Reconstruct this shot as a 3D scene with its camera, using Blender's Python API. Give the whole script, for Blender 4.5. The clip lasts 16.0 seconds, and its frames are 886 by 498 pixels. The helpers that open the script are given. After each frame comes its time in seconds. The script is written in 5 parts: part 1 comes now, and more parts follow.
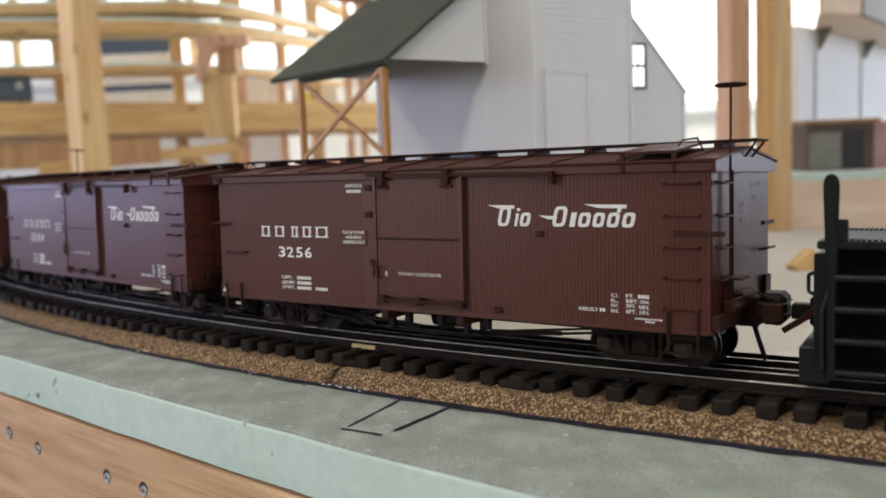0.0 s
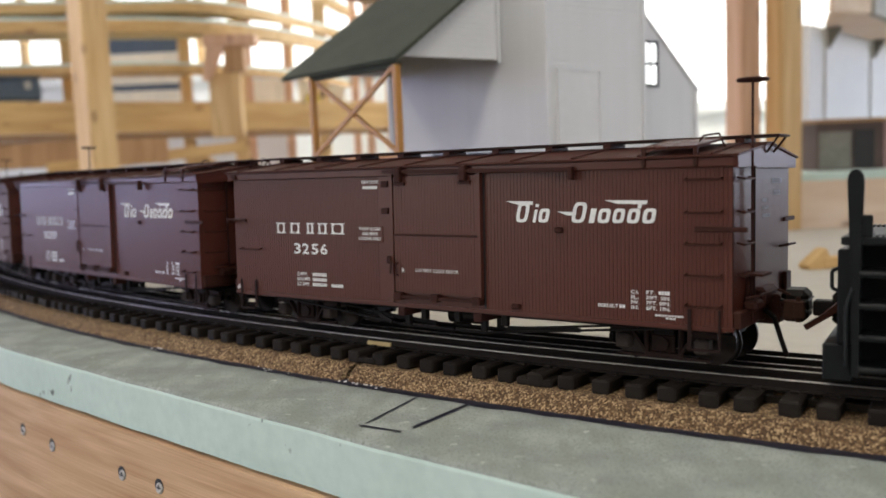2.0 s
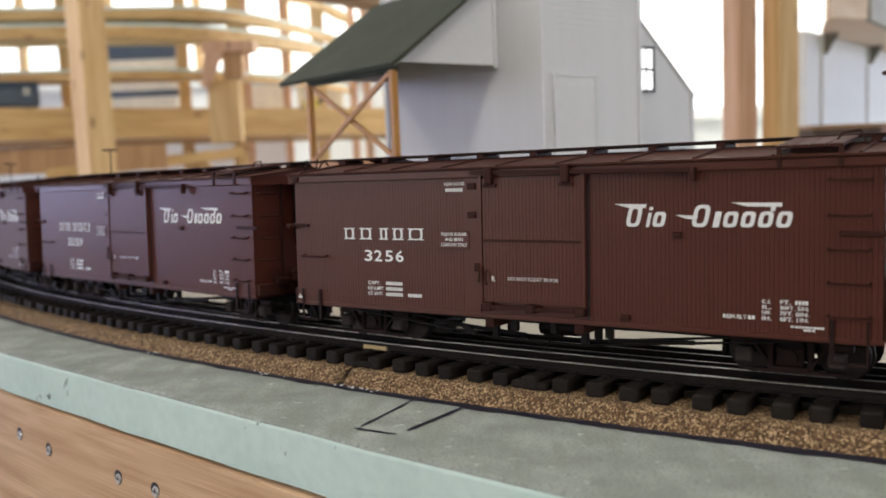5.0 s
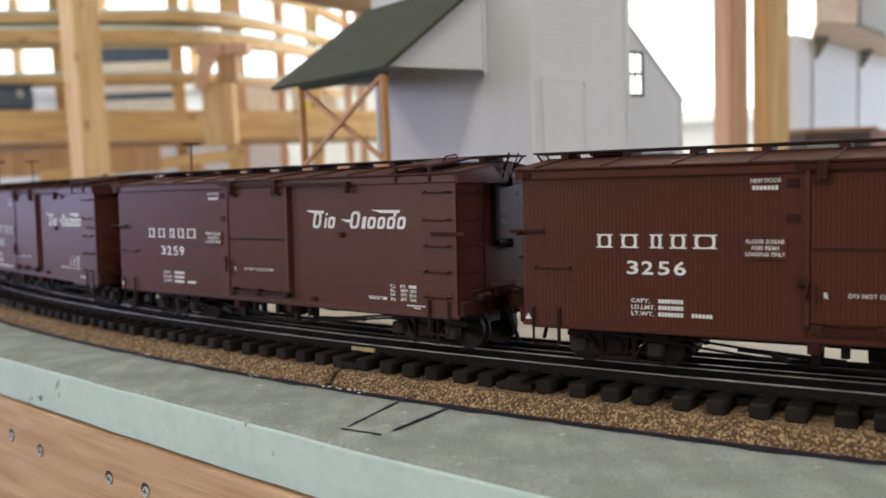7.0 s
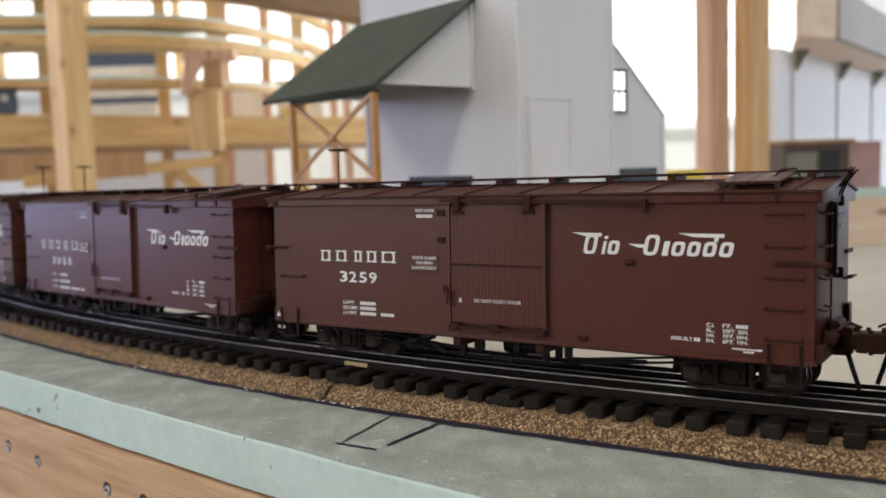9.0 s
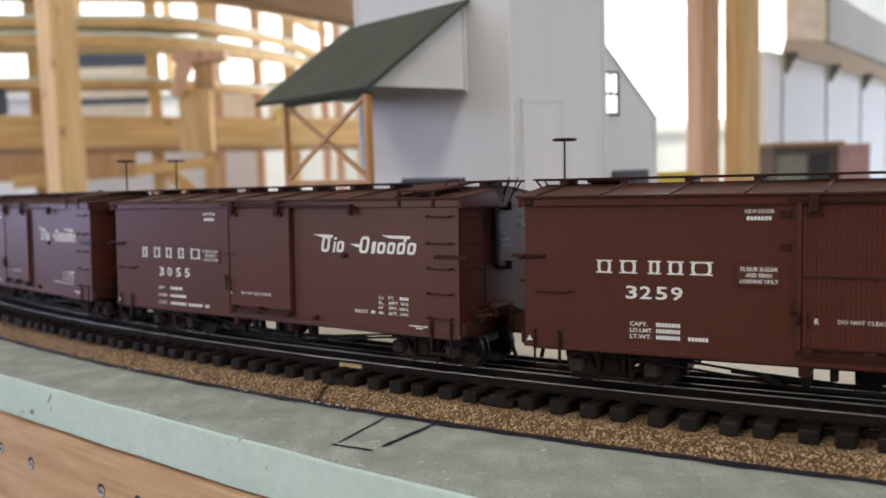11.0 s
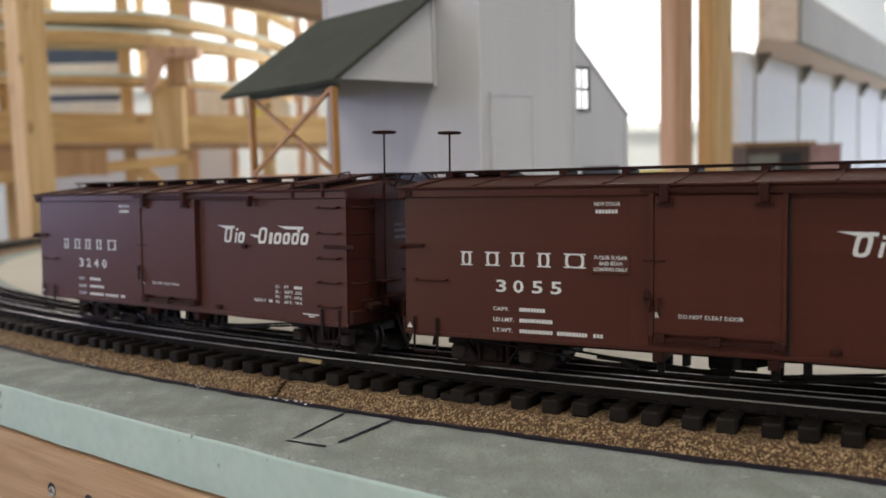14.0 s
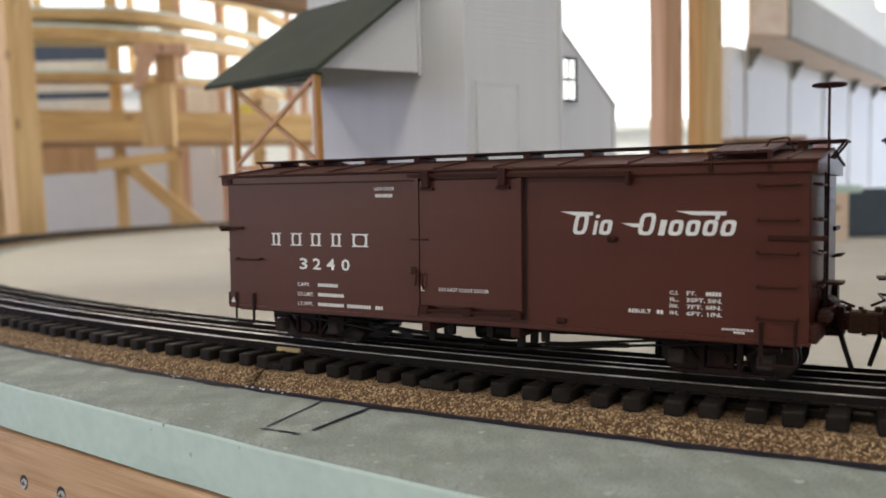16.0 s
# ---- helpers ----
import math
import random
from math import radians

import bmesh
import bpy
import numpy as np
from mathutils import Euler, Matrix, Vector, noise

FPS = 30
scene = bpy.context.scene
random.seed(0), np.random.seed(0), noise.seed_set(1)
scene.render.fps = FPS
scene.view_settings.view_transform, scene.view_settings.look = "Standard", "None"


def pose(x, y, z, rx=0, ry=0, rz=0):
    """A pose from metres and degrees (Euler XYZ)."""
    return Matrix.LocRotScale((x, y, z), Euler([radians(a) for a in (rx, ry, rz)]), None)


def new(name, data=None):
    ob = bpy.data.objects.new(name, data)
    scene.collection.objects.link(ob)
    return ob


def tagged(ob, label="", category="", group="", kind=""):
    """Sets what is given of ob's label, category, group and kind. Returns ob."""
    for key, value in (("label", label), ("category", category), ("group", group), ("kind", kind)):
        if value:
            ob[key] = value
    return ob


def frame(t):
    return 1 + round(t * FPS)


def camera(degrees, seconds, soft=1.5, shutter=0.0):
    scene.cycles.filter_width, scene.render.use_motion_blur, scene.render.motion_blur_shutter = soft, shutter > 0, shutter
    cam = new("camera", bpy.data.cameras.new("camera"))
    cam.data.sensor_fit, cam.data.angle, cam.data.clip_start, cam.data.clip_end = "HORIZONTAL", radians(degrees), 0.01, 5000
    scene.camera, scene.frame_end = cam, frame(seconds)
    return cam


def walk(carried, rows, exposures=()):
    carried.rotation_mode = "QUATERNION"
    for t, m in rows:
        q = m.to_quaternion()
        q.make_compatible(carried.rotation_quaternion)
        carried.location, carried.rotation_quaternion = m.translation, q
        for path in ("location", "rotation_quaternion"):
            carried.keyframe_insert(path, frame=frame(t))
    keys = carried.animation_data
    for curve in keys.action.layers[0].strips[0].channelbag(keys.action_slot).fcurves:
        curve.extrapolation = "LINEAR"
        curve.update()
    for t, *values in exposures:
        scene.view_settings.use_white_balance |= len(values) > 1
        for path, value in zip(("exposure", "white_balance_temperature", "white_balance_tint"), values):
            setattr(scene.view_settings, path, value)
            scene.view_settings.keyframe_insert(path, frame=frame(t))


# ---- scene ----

# Units: metres. z = 0 is the top of the foam bench. The bench and its track are banked by G.
G = pose(0, 0, 0, -2.2, 1.1, 0)
CX, CY, R = 1.894, 3.329, 3.216
TH0 = -math.pi / 2 - 0.35
RAIL = 0.028
PITCH = 0.4966

# ---------------------------------------------------------------- camera
cam = camera(53.3, 16.0, soft=1.7)
cam.data.dof.use_dof = True
cam.data.dof.focus_distance = 0.64
cam.data.dof.aperture_fstop = 6.3
PATH = [
    (0.0, 0.0, 0.0, 0.1571, -0.169, -4.198, 1.251),
    (0.5, -0.0003, -0.0033, 0.1584, -0.024, -4.346, 1.210),
    (1.0, -0.0051, 0.0, 0.1560, 0.082, -4.389, 1.231),
    (1.5, -0.0075, 0.0020, 0.1577, 0.035, -4.170, 1.213),
    (2.0, -0.0089, 0.0029, 0.1543, 0.191, -4.180, 1.209),
    (2.5, -0.0120, -0.0012, 0.1567, 0.178, -4.048, 1.231),
    (3.0, -0.0140, 0.0048, 0.1497, 0.215, -4.121, 1.265),
    (5.5, -0.0055, -0.0047, 0.1555, 0.057, -3.743, 1.241),
    (6.0, -0.0083, -0.0114, 0.1609, -0.051, -3.805, 1.289),
    (6.5, -0.0022, -0.0130, 0.1577, -0.216, -3.757, 1.241),
    (7.0, 0.0004, -0.0104, 0.1540, -0.210, -3.641, 1.184),
    (7.5, -0.0077, -0.0123, 0.1547, -0.393, -3.677, 1.159),
    (8.0, -0.0091, -0.0241, 0.1609, -0.735, -3.606, 1.018),
    (8.5, -0.0058, -0.0321, 0.1675, -1.032, -3.461, 0.930),
    (11.0, -0.0090, -0.0386, 0.1686, -1.858, -3.299, 0.783),
    (11.5, -0.0109, -0.0327, 0.1687, -2.035, -3.379, 0.883),
    (12.0, -0.0043, -0.0324, 0.1722, -2.411, -3.212, 0.807),
    (12.5, -0.0014, -0.0353, 0.1704, -2.586, -3.303, 0.721),
    (13.0, -0.0042, -0.0318, 0.1684, -2.705, -3.271, 0.634),
    (13.5, 0.0015, -0.0273, 0.1617, -2.995, -3.285, 0.471),
    (14.0, 0.0042, -0.0238, 0.1609, -3.321, -3.283, 0.559),
    (14.5, 0.0125, -0.0220, 0.1580, -3.630, -3.238, 0.644),
    (15.0, 0.0101, -0.0183, 0.1564, -3.656, -3.318, 0.659),
    (15.5, 0.0133, -0.0169, 0.1535, -3.816, -3.320, 0.561),
    (16.0, 0.0154, -0.0115, 0.1492, -3.772, -3.335, 0.663),
]
walk(cam, [(t, G @ pose(x, y, z, 90 + pitch, roll, yaw)) for t, x, y, z, yaw, pitch, roll in PATH],
     [(0.0, -0.09), (8.5, -0.09), (11.0, -0.09), (12.0, -0.29), (12.5, -0.33), (13.5, -0.37), (14.5, -0.42), (15.5, -0.41), (16.0, -0.24)])

# ---------------------------------------------------------------- world and lights
FLOOR = -1.15
CEIL = 2.0
world = bpy.data.worlds.new("world")
scene.world = world
world.use_nodes = True
wn = world.node_tree.nodes
sky = wn.new("ShaderNodeTexSky")
sky.sky_type = "NISHITA"
sky.sun_disc = False
sky.sun_elevation, sky.sun_rotation = radians(40), radians(20)
wn["Background"].inputs[1].default_value = 0.12
world.node_tree.links.new(sky.outputs[0], wn["Background"].inputs[0])


def window_light(name, x, y, z, w, h, rz, power, color=(0.93, 0.97, 1.0), rx=90):
    data = bpy.data.lights.new(name, "AREA")
    data.shape, data.size, data.size_y, data.energy, data.color = "RECTANGLE", w, h, power, color
    ob = new(name, data)
    ob.matrix_world = pose(x, y, z, rx, 0, rz)
    return ob


# an area lamp points along its -z: rx = 90 turns that to +y, then rz turns it about the vertical
window_light("window_lamp_back", 2.35, 7.55, 1.08, 2.4, 1.3, 180, 170)
window_light("window_lamp_back_2", -2.4, 7.55, 1.3, 3.6, 0.8, 180, 70)
window_light("window_lamp_right", 6.9, 4.4, 0.9, 2.3, 1.5, 90, 150, (0.70, 0.77, 1.0))
window_light("window_lamp_front", -6.9, -1.6, 0.8, 2.3, 1.3, -90, 80, (1.0, 0.97, 0.94))
window_light("window_lamp_left", -6.9, 3.3, 0.8, 2.3, 1.3, -90, 125, (0.57, 0.60, 1.0))
window_light("window_lamp_south", 2.6, -3.9, 0.8, 2.5, 1.3, 0, 60, (0.97, 0.97, 1.0))
# Unseen tubes: three for implied overhead light, the last three added as fill.
CEILING_LAMPS = ((0.2, 0.2, 16), (-1.9, 2.2, 30), (2.6, 3.0, 11), (-1.7, -1.5, 44), (-1.5, 6.35, 32), (2.2, 6.4, 35))
for lx, ly, watts in CEILING_LAMPS:
    window_light("ceiling_fill_lamp", lx, ly, 1.9, 1.2, 0.2, 20, watts, (1.0, 0.95, 0.86), 0)

# ---------------------------------------------------------------- materials


def mat(name, base, rough=0.6, metal=0.0, dark=None, scale=40.0, amount=0.5, bump=0.0, bump_scale=400.0, stretch=(1, 1, 1), spec=0.5, vary=0.0, fine=None, coat=0.0, spots=None, spot_scale=60.0, spot_at=0.68):
    """A surface with a large and a fine variation of its colour, fine relief, and a small difference from piece to piece."""
    m = bpy.data.materials.new(name)
    m.use_nodes = True
    nt = m.node_tree
    n, link = nt.nodes, nt.links.new
    bsdf = n["Principled BSDF"]
    bsdf.inputs["Roughness"].default_value, bsdf.inputs["Metallic"].default_value = rough, metal
    bsdf.inputs["Specular IOR Level"].default_value = spec
    bsdf.inputs["Coat Weight"].default_value = coat
    tc = n.new("ShaderNodeTexCoord")
    mp = n.new("ShaderNodeMapping")
    mp.inputs["Scale"].default_value = stretch
    link(tc.outputs["Object"], mp.inputs[0])
    dark = dark or tuple(c * 0.6 for c in base)
    big = n.new("ShaderNodeTexNoise")
    big.inputs["Scale"].default_value, big.inputs["Detail"].default_value = scale, 6
    link(mp.outputs[0], big.inputs["Vector"])
    small = n.new("ShaderNodeTexNoise")
    small.inputs["Scale"].default_value, small.inputs["Detail"].default_value = fine or scale * 9, 3
    link(mp.outputs[0], small.inputs["Vector"])
    add = n.new("ShaderNodeMath")
    add.operation = "MULTIPLY_ADD"
    add.inputs[1].default_value = 0.45
    link(small.outputs[0], add.inputs[0])
    half = n.new("ShaderNodeMath")
    half.operation = "MULTIPLY"
    half.inputs[1].default_value = 0.6
    link(big.outputs[0], half.inputs[0])
    link(half.outputs[0], add.inputs[2])
    ramp = n.new("ShaderNodeValToRGB")
    ramp.color_ramp.elements[0].position, ramp.color_ramp.elements[1].position = 0.5 - 0.28 * amount - 0.04, 0.5 + 0.2 * amount
    ramp.color_ramp.elements[0].color, ramp.color_ramp.elements[1].color = (*dark, 1), (*base, 1)
    link(add.outputs[0], ramp.inputs[0])
    col = ramp.outputs[0]
    if spots:
        sp = n.new("ShaderNodeTexNoise")
        sp.inputs["Scale"].default_value, sp.inputs["Detail"].default_value = spot_scale, 7
        link(mp.outputs[0], sp.inputs["Vector"])
        sr = n.new("ShaderNodeMapRange")
        sr.inputs[1].default_value, sr.inputs[2].default_value = spot_at, spot_at + 0.05
        link(sp.outputs[0], sr.inputs[0])
        sx = n.new("ShaderNodeMix")
        sx.data_type = "RGBA"
        sx.inputs[7].default_value = (*spots, 1)
        link(sr.outputs[0], sx.inputs[0])
        link(col, sx.inputs[6])
        col = sx.outputs[2]
    if vary:
        info = n.new("ShaderNodeObjectInfo")
        hsv = n.new("ShaderNodeHueSaturation")
        mr = n.new("ShaderNodeMapRange")
        mr.inputs[3].default_value, mr.inputs[4].default_value = 1 - vary, 1 + vary
        link(info.outputs["Random"], mr.inputs[0])
        link(mr.outputs[0], hsv.inputs["Value"])
        link(col, hsv.inputs["Color"])
        col = hsv.outputs[0]
    link(col, bsdf.inputs["Base Color"])
    if bump:
        bn = n.new("ShaderNodeTexNoise")
        bn.inputs["Scale"].default_value, bn.inputs["Detail"].default_value = bump_scale, 4
        link(mp.outputs[0], bn.inputs["Vector"])
        b = n.new("ShaderNodeBump")
        b.inputs["Strength"].default_value, b.inputs["Distance"].default_value = bump, 0.001
        link(bn.outputs[0], b.inputs["Height"])
        link(b.outputs[0], bsdf.inputs["Normal"])
    return m


def lumber(name, base, dark, axis=0, scale=9.0):
    """Softwood: stretched grain along one axis, growth rings and a few knots."""
    m = bpy.data.materials.new(name)
    m.use_nodes = True
    nt = m.node_tree
    n, link = nt.nodes, nt.links.new
    bsdf = n["Principled BSDF"]
    bsdf.inputs["Roughness"].default_value = 0.62
    tc = n.new("ShaderNodeTexCoord")
    mp = n.new("ShaderNodeMapping")
    s = [scale, scale, scale]
    s[axis] = scale * 0.09
    mp.inputs["Scale"].default_value = s
    link(tc.outputs["Object"], mp.inputs[0])
    warp = n.new("ShaderNodeTexNoise")
    warp.inputs["Scale"].default_value, warp.inputs["Detail"].default_value = 0.8, 3
    link(mp.outputs[0], warp.inputs["Vector"])
    mix = n.new("ShaderNodeVectorMath")
    mix.operation = "MULTIPLY_ADD"
    mix.inputs[1].default_value = (1.6, 1.6, 1.6)
    link(warp.outputs["Color"], mix.inputs[0])
    link(mp.outputs[0], mix.inputs[2])
    rings = n.new("ShaderNodeTexNoise")
    rings.inputs["Scale"].default_value, rings.inputs["Detail"].default_value = 3.0, 6
    link(mix.outputs[0], rings.inputs["Vector"])
    ramp = n.new("ShaderNodeValToRGB")
    ramp.color_ramp.elements[0].position, ramp.color_ramp.elements[1].position = 0.35, 0.62
    ramp.color_ramp.elements[0].color, ramp.color_ramp.elements[1].color = (*dark, 1), (*base, 1)
    link(rings.outputs[0], ramp.inputs[0])
    vor = n.new("ShaderNodeTexVoronoi")
    vor.inputs["Scale"].default_value = 6.5
    mp2 = n.new("ShaderNodeMapping")
    s2 = [1.6, 1.6, 1.6]
    s2[axis] = 0.7
    mp2.inputs["Scale"].default_value = s2
    link(tc.outputs["Object"], mp2.inputs[0])
    link(mp2.outputs[0], vor.inputs["Vector"])
    kr = n.new("ShaderNodeValToRGB")
    kr.color_ramp.elements[0].position, kr.color_ramp.elements[1].position = 0.06, 0.15
    kr.color_ramp.elements[0].color, kr.color_ramp.elements[1].color = (0.4, 0.3, 0.25, 1), (1, 1, 1, 1)
    link(vor.outputs["Distance"], kr.inputs[0])
    mul = n.new("ShaderNodeMix")
    mul.data_type, mul.blend_type = "RGBA", "MULTIPLY"
    mul.inputs[0].default_value = 0.8
    link(ramp.outputs[0], mul.inputs[6])
    link(kr.outputs[0], mul.inputs[7])
    link(mul.outputs[2], bsdf.inputs["Base Color"])
    b = n.new("ShaderNodeBump")
    b.inputs["Strength"].default_value, b.inputs["Distance"].default_value = 0.25, 0.002
    link(rings.outputs[0], b.inputs["Height"])
    link(b.outputs[0], bsdf.inputs["Normal"])
    return m


def cork_material():
    m = bpy.data.materials.new("cork")
    m.use_nodes = True
    n, link = m.node_tree.nodes, m.node_tree.links.new
    bsdf = n["Principled BSDF"]
    bsdf.inputs["Roughness"].default_value = 0.85
    tc = n.new("ShaderNodeTexCoord")
    vor = n.new("ShaderNodeTexVoronoi")
    vor.inputs["Scale"].default_value = 930
    link(tc.outputs["Object"], vor.inputs["Vector"])
    sep = n.new("ShaderNodeSeparateColor")
    link(vor.outputs["Color"], sep.inputs[0])
    ramp = n.new("ShaderNodeValToRGB")
    e = ramp.color_ramp.elements
    e[0].position, e[0].color = 0.0, (0.055, 0.027, 0.011, 1)
    e[1].position, e[1].color = 1.0, (0.66, 0.47, 0.26, 1)
    mid = e.new(0.62)
    mid.color = (0.19, 0.108, 0.047, 1)
    link(sep.outputs[0], ramp.inputs[0])
    link(ramp.outputs[0], bsdf.inputs["Base Color"])
    b = n.new("ShaderNodeBump")
    b.inputs["Strength"].default_value, b.inputs["Distance"].default_value = 0.9, 0.0015
    link(vor.outputs["Distance"], b.inputs["Height"])
    b.invert = True
    link(b.outputs[0], bsdf.inputs["Normal"])
    return m


def foam_material():
    """Grey-green painted foam: cloudy patches, brushed streaks, fine grit and pale scuffs."""
    m = bpy.data.materials.new("foam_top")
    m.use_nodes = True
    n, link = m.node_tree.nodes, m.node_tree.links.new
    bsdf = n["Principled BSDF"]
    bsdf.inputs["Roughness"].default_value = 0.85
    bsdf.inputs["Specular IOR Level"].default_value = 0.3
    tc = n.new("ShaderNodeTexCoord")

    def noise_ramp(scale, detail, lo, hi, stretch=(1, 1, 1), rz=0.0):
        mp = n.new("ShaderNodeMapping")
        mp.inputs["Scale"].default_value, mp.inputs["Rotation"].default_value = stretch, (0, 0, rz)
        link(tc.outputs["Object"], mp.inputs[0])
        t = n.new("ShaderNodeTexNoise")
        t.inputs["Scale"].default_value, t.inputs["Detail"].default_value = scale, detail
        link(mp.outputs[0], t.inputs["Vector"])
        r = n.new("ShaderNodeMapRange")
        r.inputs[1].default_value, r.inputs[2].default_value = lo, hi
        link(t.outputs[0], r.inputs[0])
        return r.outputs[0]

    def blend(a, b, f):
        x = n.new("ShaderNodeMix")
        x.data_type = "RGBA"
        link(f, x.inputs[0])
        for k, v in ((6, a), (7, b)):
            if isinstance(v, tuple):
                x.inputs[k].default_value = (*v, 1)
            else:
                link(v, x.inputs[k])
        return x.outputs[2]

    c = blend((0.250, 0.283, 0.258), (0.41, 0.445, 0.41), noise_ramp(22, 6, 0.32, 0.68))
    streak = noise_ramp(60, 5, 0.42, 0.75, (1, 0.25, 1), 0.6)
    c = blend(c, (0.27, 0.30, 0.26), streak)
    grit = noise_ramp(520, 3, 0.5, 0.78)
    c = blend(c, (0.15, 0.17, 0.145), grit)
    scuff = noise_ramp(90, 9, 0.64, 0.75)
    c = blend(c, (0.55, 0.58, 0.54), scuff)
    link(c, bsdf.inputs["Base Color"])
    b = n.new("ShaderNodeBump")
    b.inputs["Strength"].default_value, b.inputs["Distance"].default_value = 0.5, 0.0008
    link(grit, b.inputs["Height"])
    link(b.outputs[0], bsdf.inputs["Normal"])
    return m


def fascia_material():
    """Fir board bent round the curve: straight grain that follows the bend, with soft cathedral figure."""
    m = bpy.data.materials.new("fascia_fir")
    m.use_nodes = True
    n, link = m.node_tree.nodes, m.node_tree.links.new
    bsdf = n["Principled BSDF"]
    bsdf.inputs["Roughness"].default_value = 0.6
    tc = n.new("ShaderNodeTexCoord")
    sep = n.new("ShaderNodeSeparateXYZ")
    link(tc.outputs["Object"], sep.inputs[0])

    def math_node(op, a, b):
        x = n.new("ShaderNodeMath")
        x.operation = op
        for k, v in ((0, a), (1, b)):
            if isinstance(v, (int, float)):
                x.inputs[k].default_value = v
            else:
                link(v, x.inputs[k])
        return x.outputs[0]

    ang = math_node("ARCTAN2", math_node("SUBTRACT", sep.outputs[0], CX), math_node("SUBTRACT", CY, sep.outputs[1]))
    com = n.new("ShaderNodeCombineXYZ")
    link(math_node("MULTIPLY", ang, R), com.inputs[0])
    link(math_node("MULTIPLY", sep.outputs[2], 9.0), com.inputs[2])
    big = n.new("ShaderNodeTexNoise")
    big.inputs["Scale"].default_value, big.inputs["Detail"].default_value, big.inputs["Distortion"].default_value = 6.0, 4, 0.6
    link(com.outputs[0], big.inputs["Vector"])
    com2 = n.new("ShaderNodeCombineXYZ")
    link(math_node("MULTIPLY", ang, R * 2.0), com2.inputs[0])
    link(math_node("MULTIPLY", sep.outputs[2], 260.0), com2.inputs[2])
    fine = n.new("ShaderNodeTexNoise")
    fine.inputs["Scale"].default_value, fine.inputs["Detail"].default_value = 3.0, 5
    link(com2.outputs[0], fine.inputs["Vector"])
    mixed = math_node("ADD", math_node("MULTIPLY", big.outputs[0], 0.62), math_node("MULTIPLY", fine.outputs[0], 0.38))
    ramp = n.new("ShaderNodeValToRGB")
    ramp.color_ramp.elements[0].position, ramp.color_ramp.elements[1].position = 0.36, 0.62
    ramp.color_ramp.elements[0].color, ramp.color_ramp.elements[1].color = (0.46, 0.26, 0.125, 1), (0.68, 0.455, 0.265, 1)
    link(mixed, ramp.inputs[0])
    link(ramp.outputs[0], bsdf.inputs["Base Color"])
    b = n.new("ShaderNodeBump")
    b.inputs["Strength"].default_value, b.inputs["Distance"].default_value = 0.2, 0.001
    link(fine.outputs[0], b.inputs["Height"])
    link(b.outputs[0], bsdf.inputs["Normal"])
    return m


def glow(name, color, strength):
    m = bpy.data.materials.new(name)
    m.use_nodes = True
    bsdf = m.node_tree.nodes["Principled BSDF"]
    bsdf.inputs["Base Color"].default_value = (*color, 1)
    bsdf.inputs["Emission Color"].default_value = (*color, 1)
    bsdf.inputs["Emission Strength"].default_value = strength
    return m


M_CAR = mat("boxcar_paint", (0.090, 0.0258, 0.0168), 0.38, dark=(0.070, 0.0203, 0.0136), scale=14, amount=0.9, bump=0.05, bump_scale=900, vary=0.012, spec=0.25)
# Copy of the car paint; its tone and gloss imitate light on the ends.
M_END = mat("boxcar_paint_end_light", (0.076, 0.0205, 0.0135), 0.36, dark=(0.062, 0.0165, 0.011), scale=14, amount=0.9, bump=0.03, bump_scale=900, vary=0.02, spec=0.24)
M_WALK = mat("running_board_paint", (0.036, 0.0155, 0.0115), 0.6, dark=(0.024, 0.011, 0.009), scale=60, amount=0.9, spec=0.15)
M_ROOF = mat("boxcar_roof_paint", (0.064, 0.0195, 0.0125), 0.6, dark=(0.046, 0.0145, 0.0095), scale=30, amount=0.9, bump=0.08, bump_scale=900, spec=0.15)
M_HARD = mat("brown_hardware_paint", (0.046, 0.0165, 0.012), 0.55, dark=(0.03, 0.011, 0.0085), scale=60, amount=0.7, spec=0.1)
M_BLACK = mat("black_running_gear", (0.0085, 0.0062, 0.0054), 0.55, dark=(0.005, 0.004, 0.0036), scale=80, amount=0.8, bump=0.1, spec=0.14)
M_DUST = mat("dusty_casting", (0.062, 0.048, 0.042), 0.75, dark=(0.03, 0.023, 0.02), scale=90, amount=0.9, bump=0.15, spec=0.1)
M_RUST = mat("dull_rust_casting", (0.052, 0.024, 0.0165), 0.7, dark=(0.026, 0.013, 0.0095), scale=120, amount=0.9, bump=0.2, spec=0.12)
M_GEAR = mat("grimy_brown_iron", (0.024, 0.0125, 0.0105), 0.6, dark=(0.014, 0.008, 0.007), scale=90, amount=0.9, spec=0.1)
M_WHEEL = mat("wheel_steel", (0.046, 0.036, 0.031), 0.5, 0.3, scale=80, spec=0.18)
M_WHITE = mat("white_lettering", (0.82, 0.82, 0.8), 0.6, dark=(0.66, 0.66, 0.64), scale=300, amount=0.8)
M_FAINT = mat("grey_end_lettering", (0.24, 0.23, 0.25), 0.6, dark=(0.14, 0.13, 0.14), scale=300, amount=0.9)
M_PALEWOOD = lumber("pale_pink_pine", (0.82, 0.67, 0.53), (0.74, 0.56, 0.42), 0, 9)
M_LOCO = mat("charcoal_locomotive_paint", (0.0125, 0.0138, 0.0148), 0.42, dark=(0.008, 0.009, 0.0098), scale=50, amount=0.7, bump=0.05, spec=0.16)
M_FOAM = foam_material()
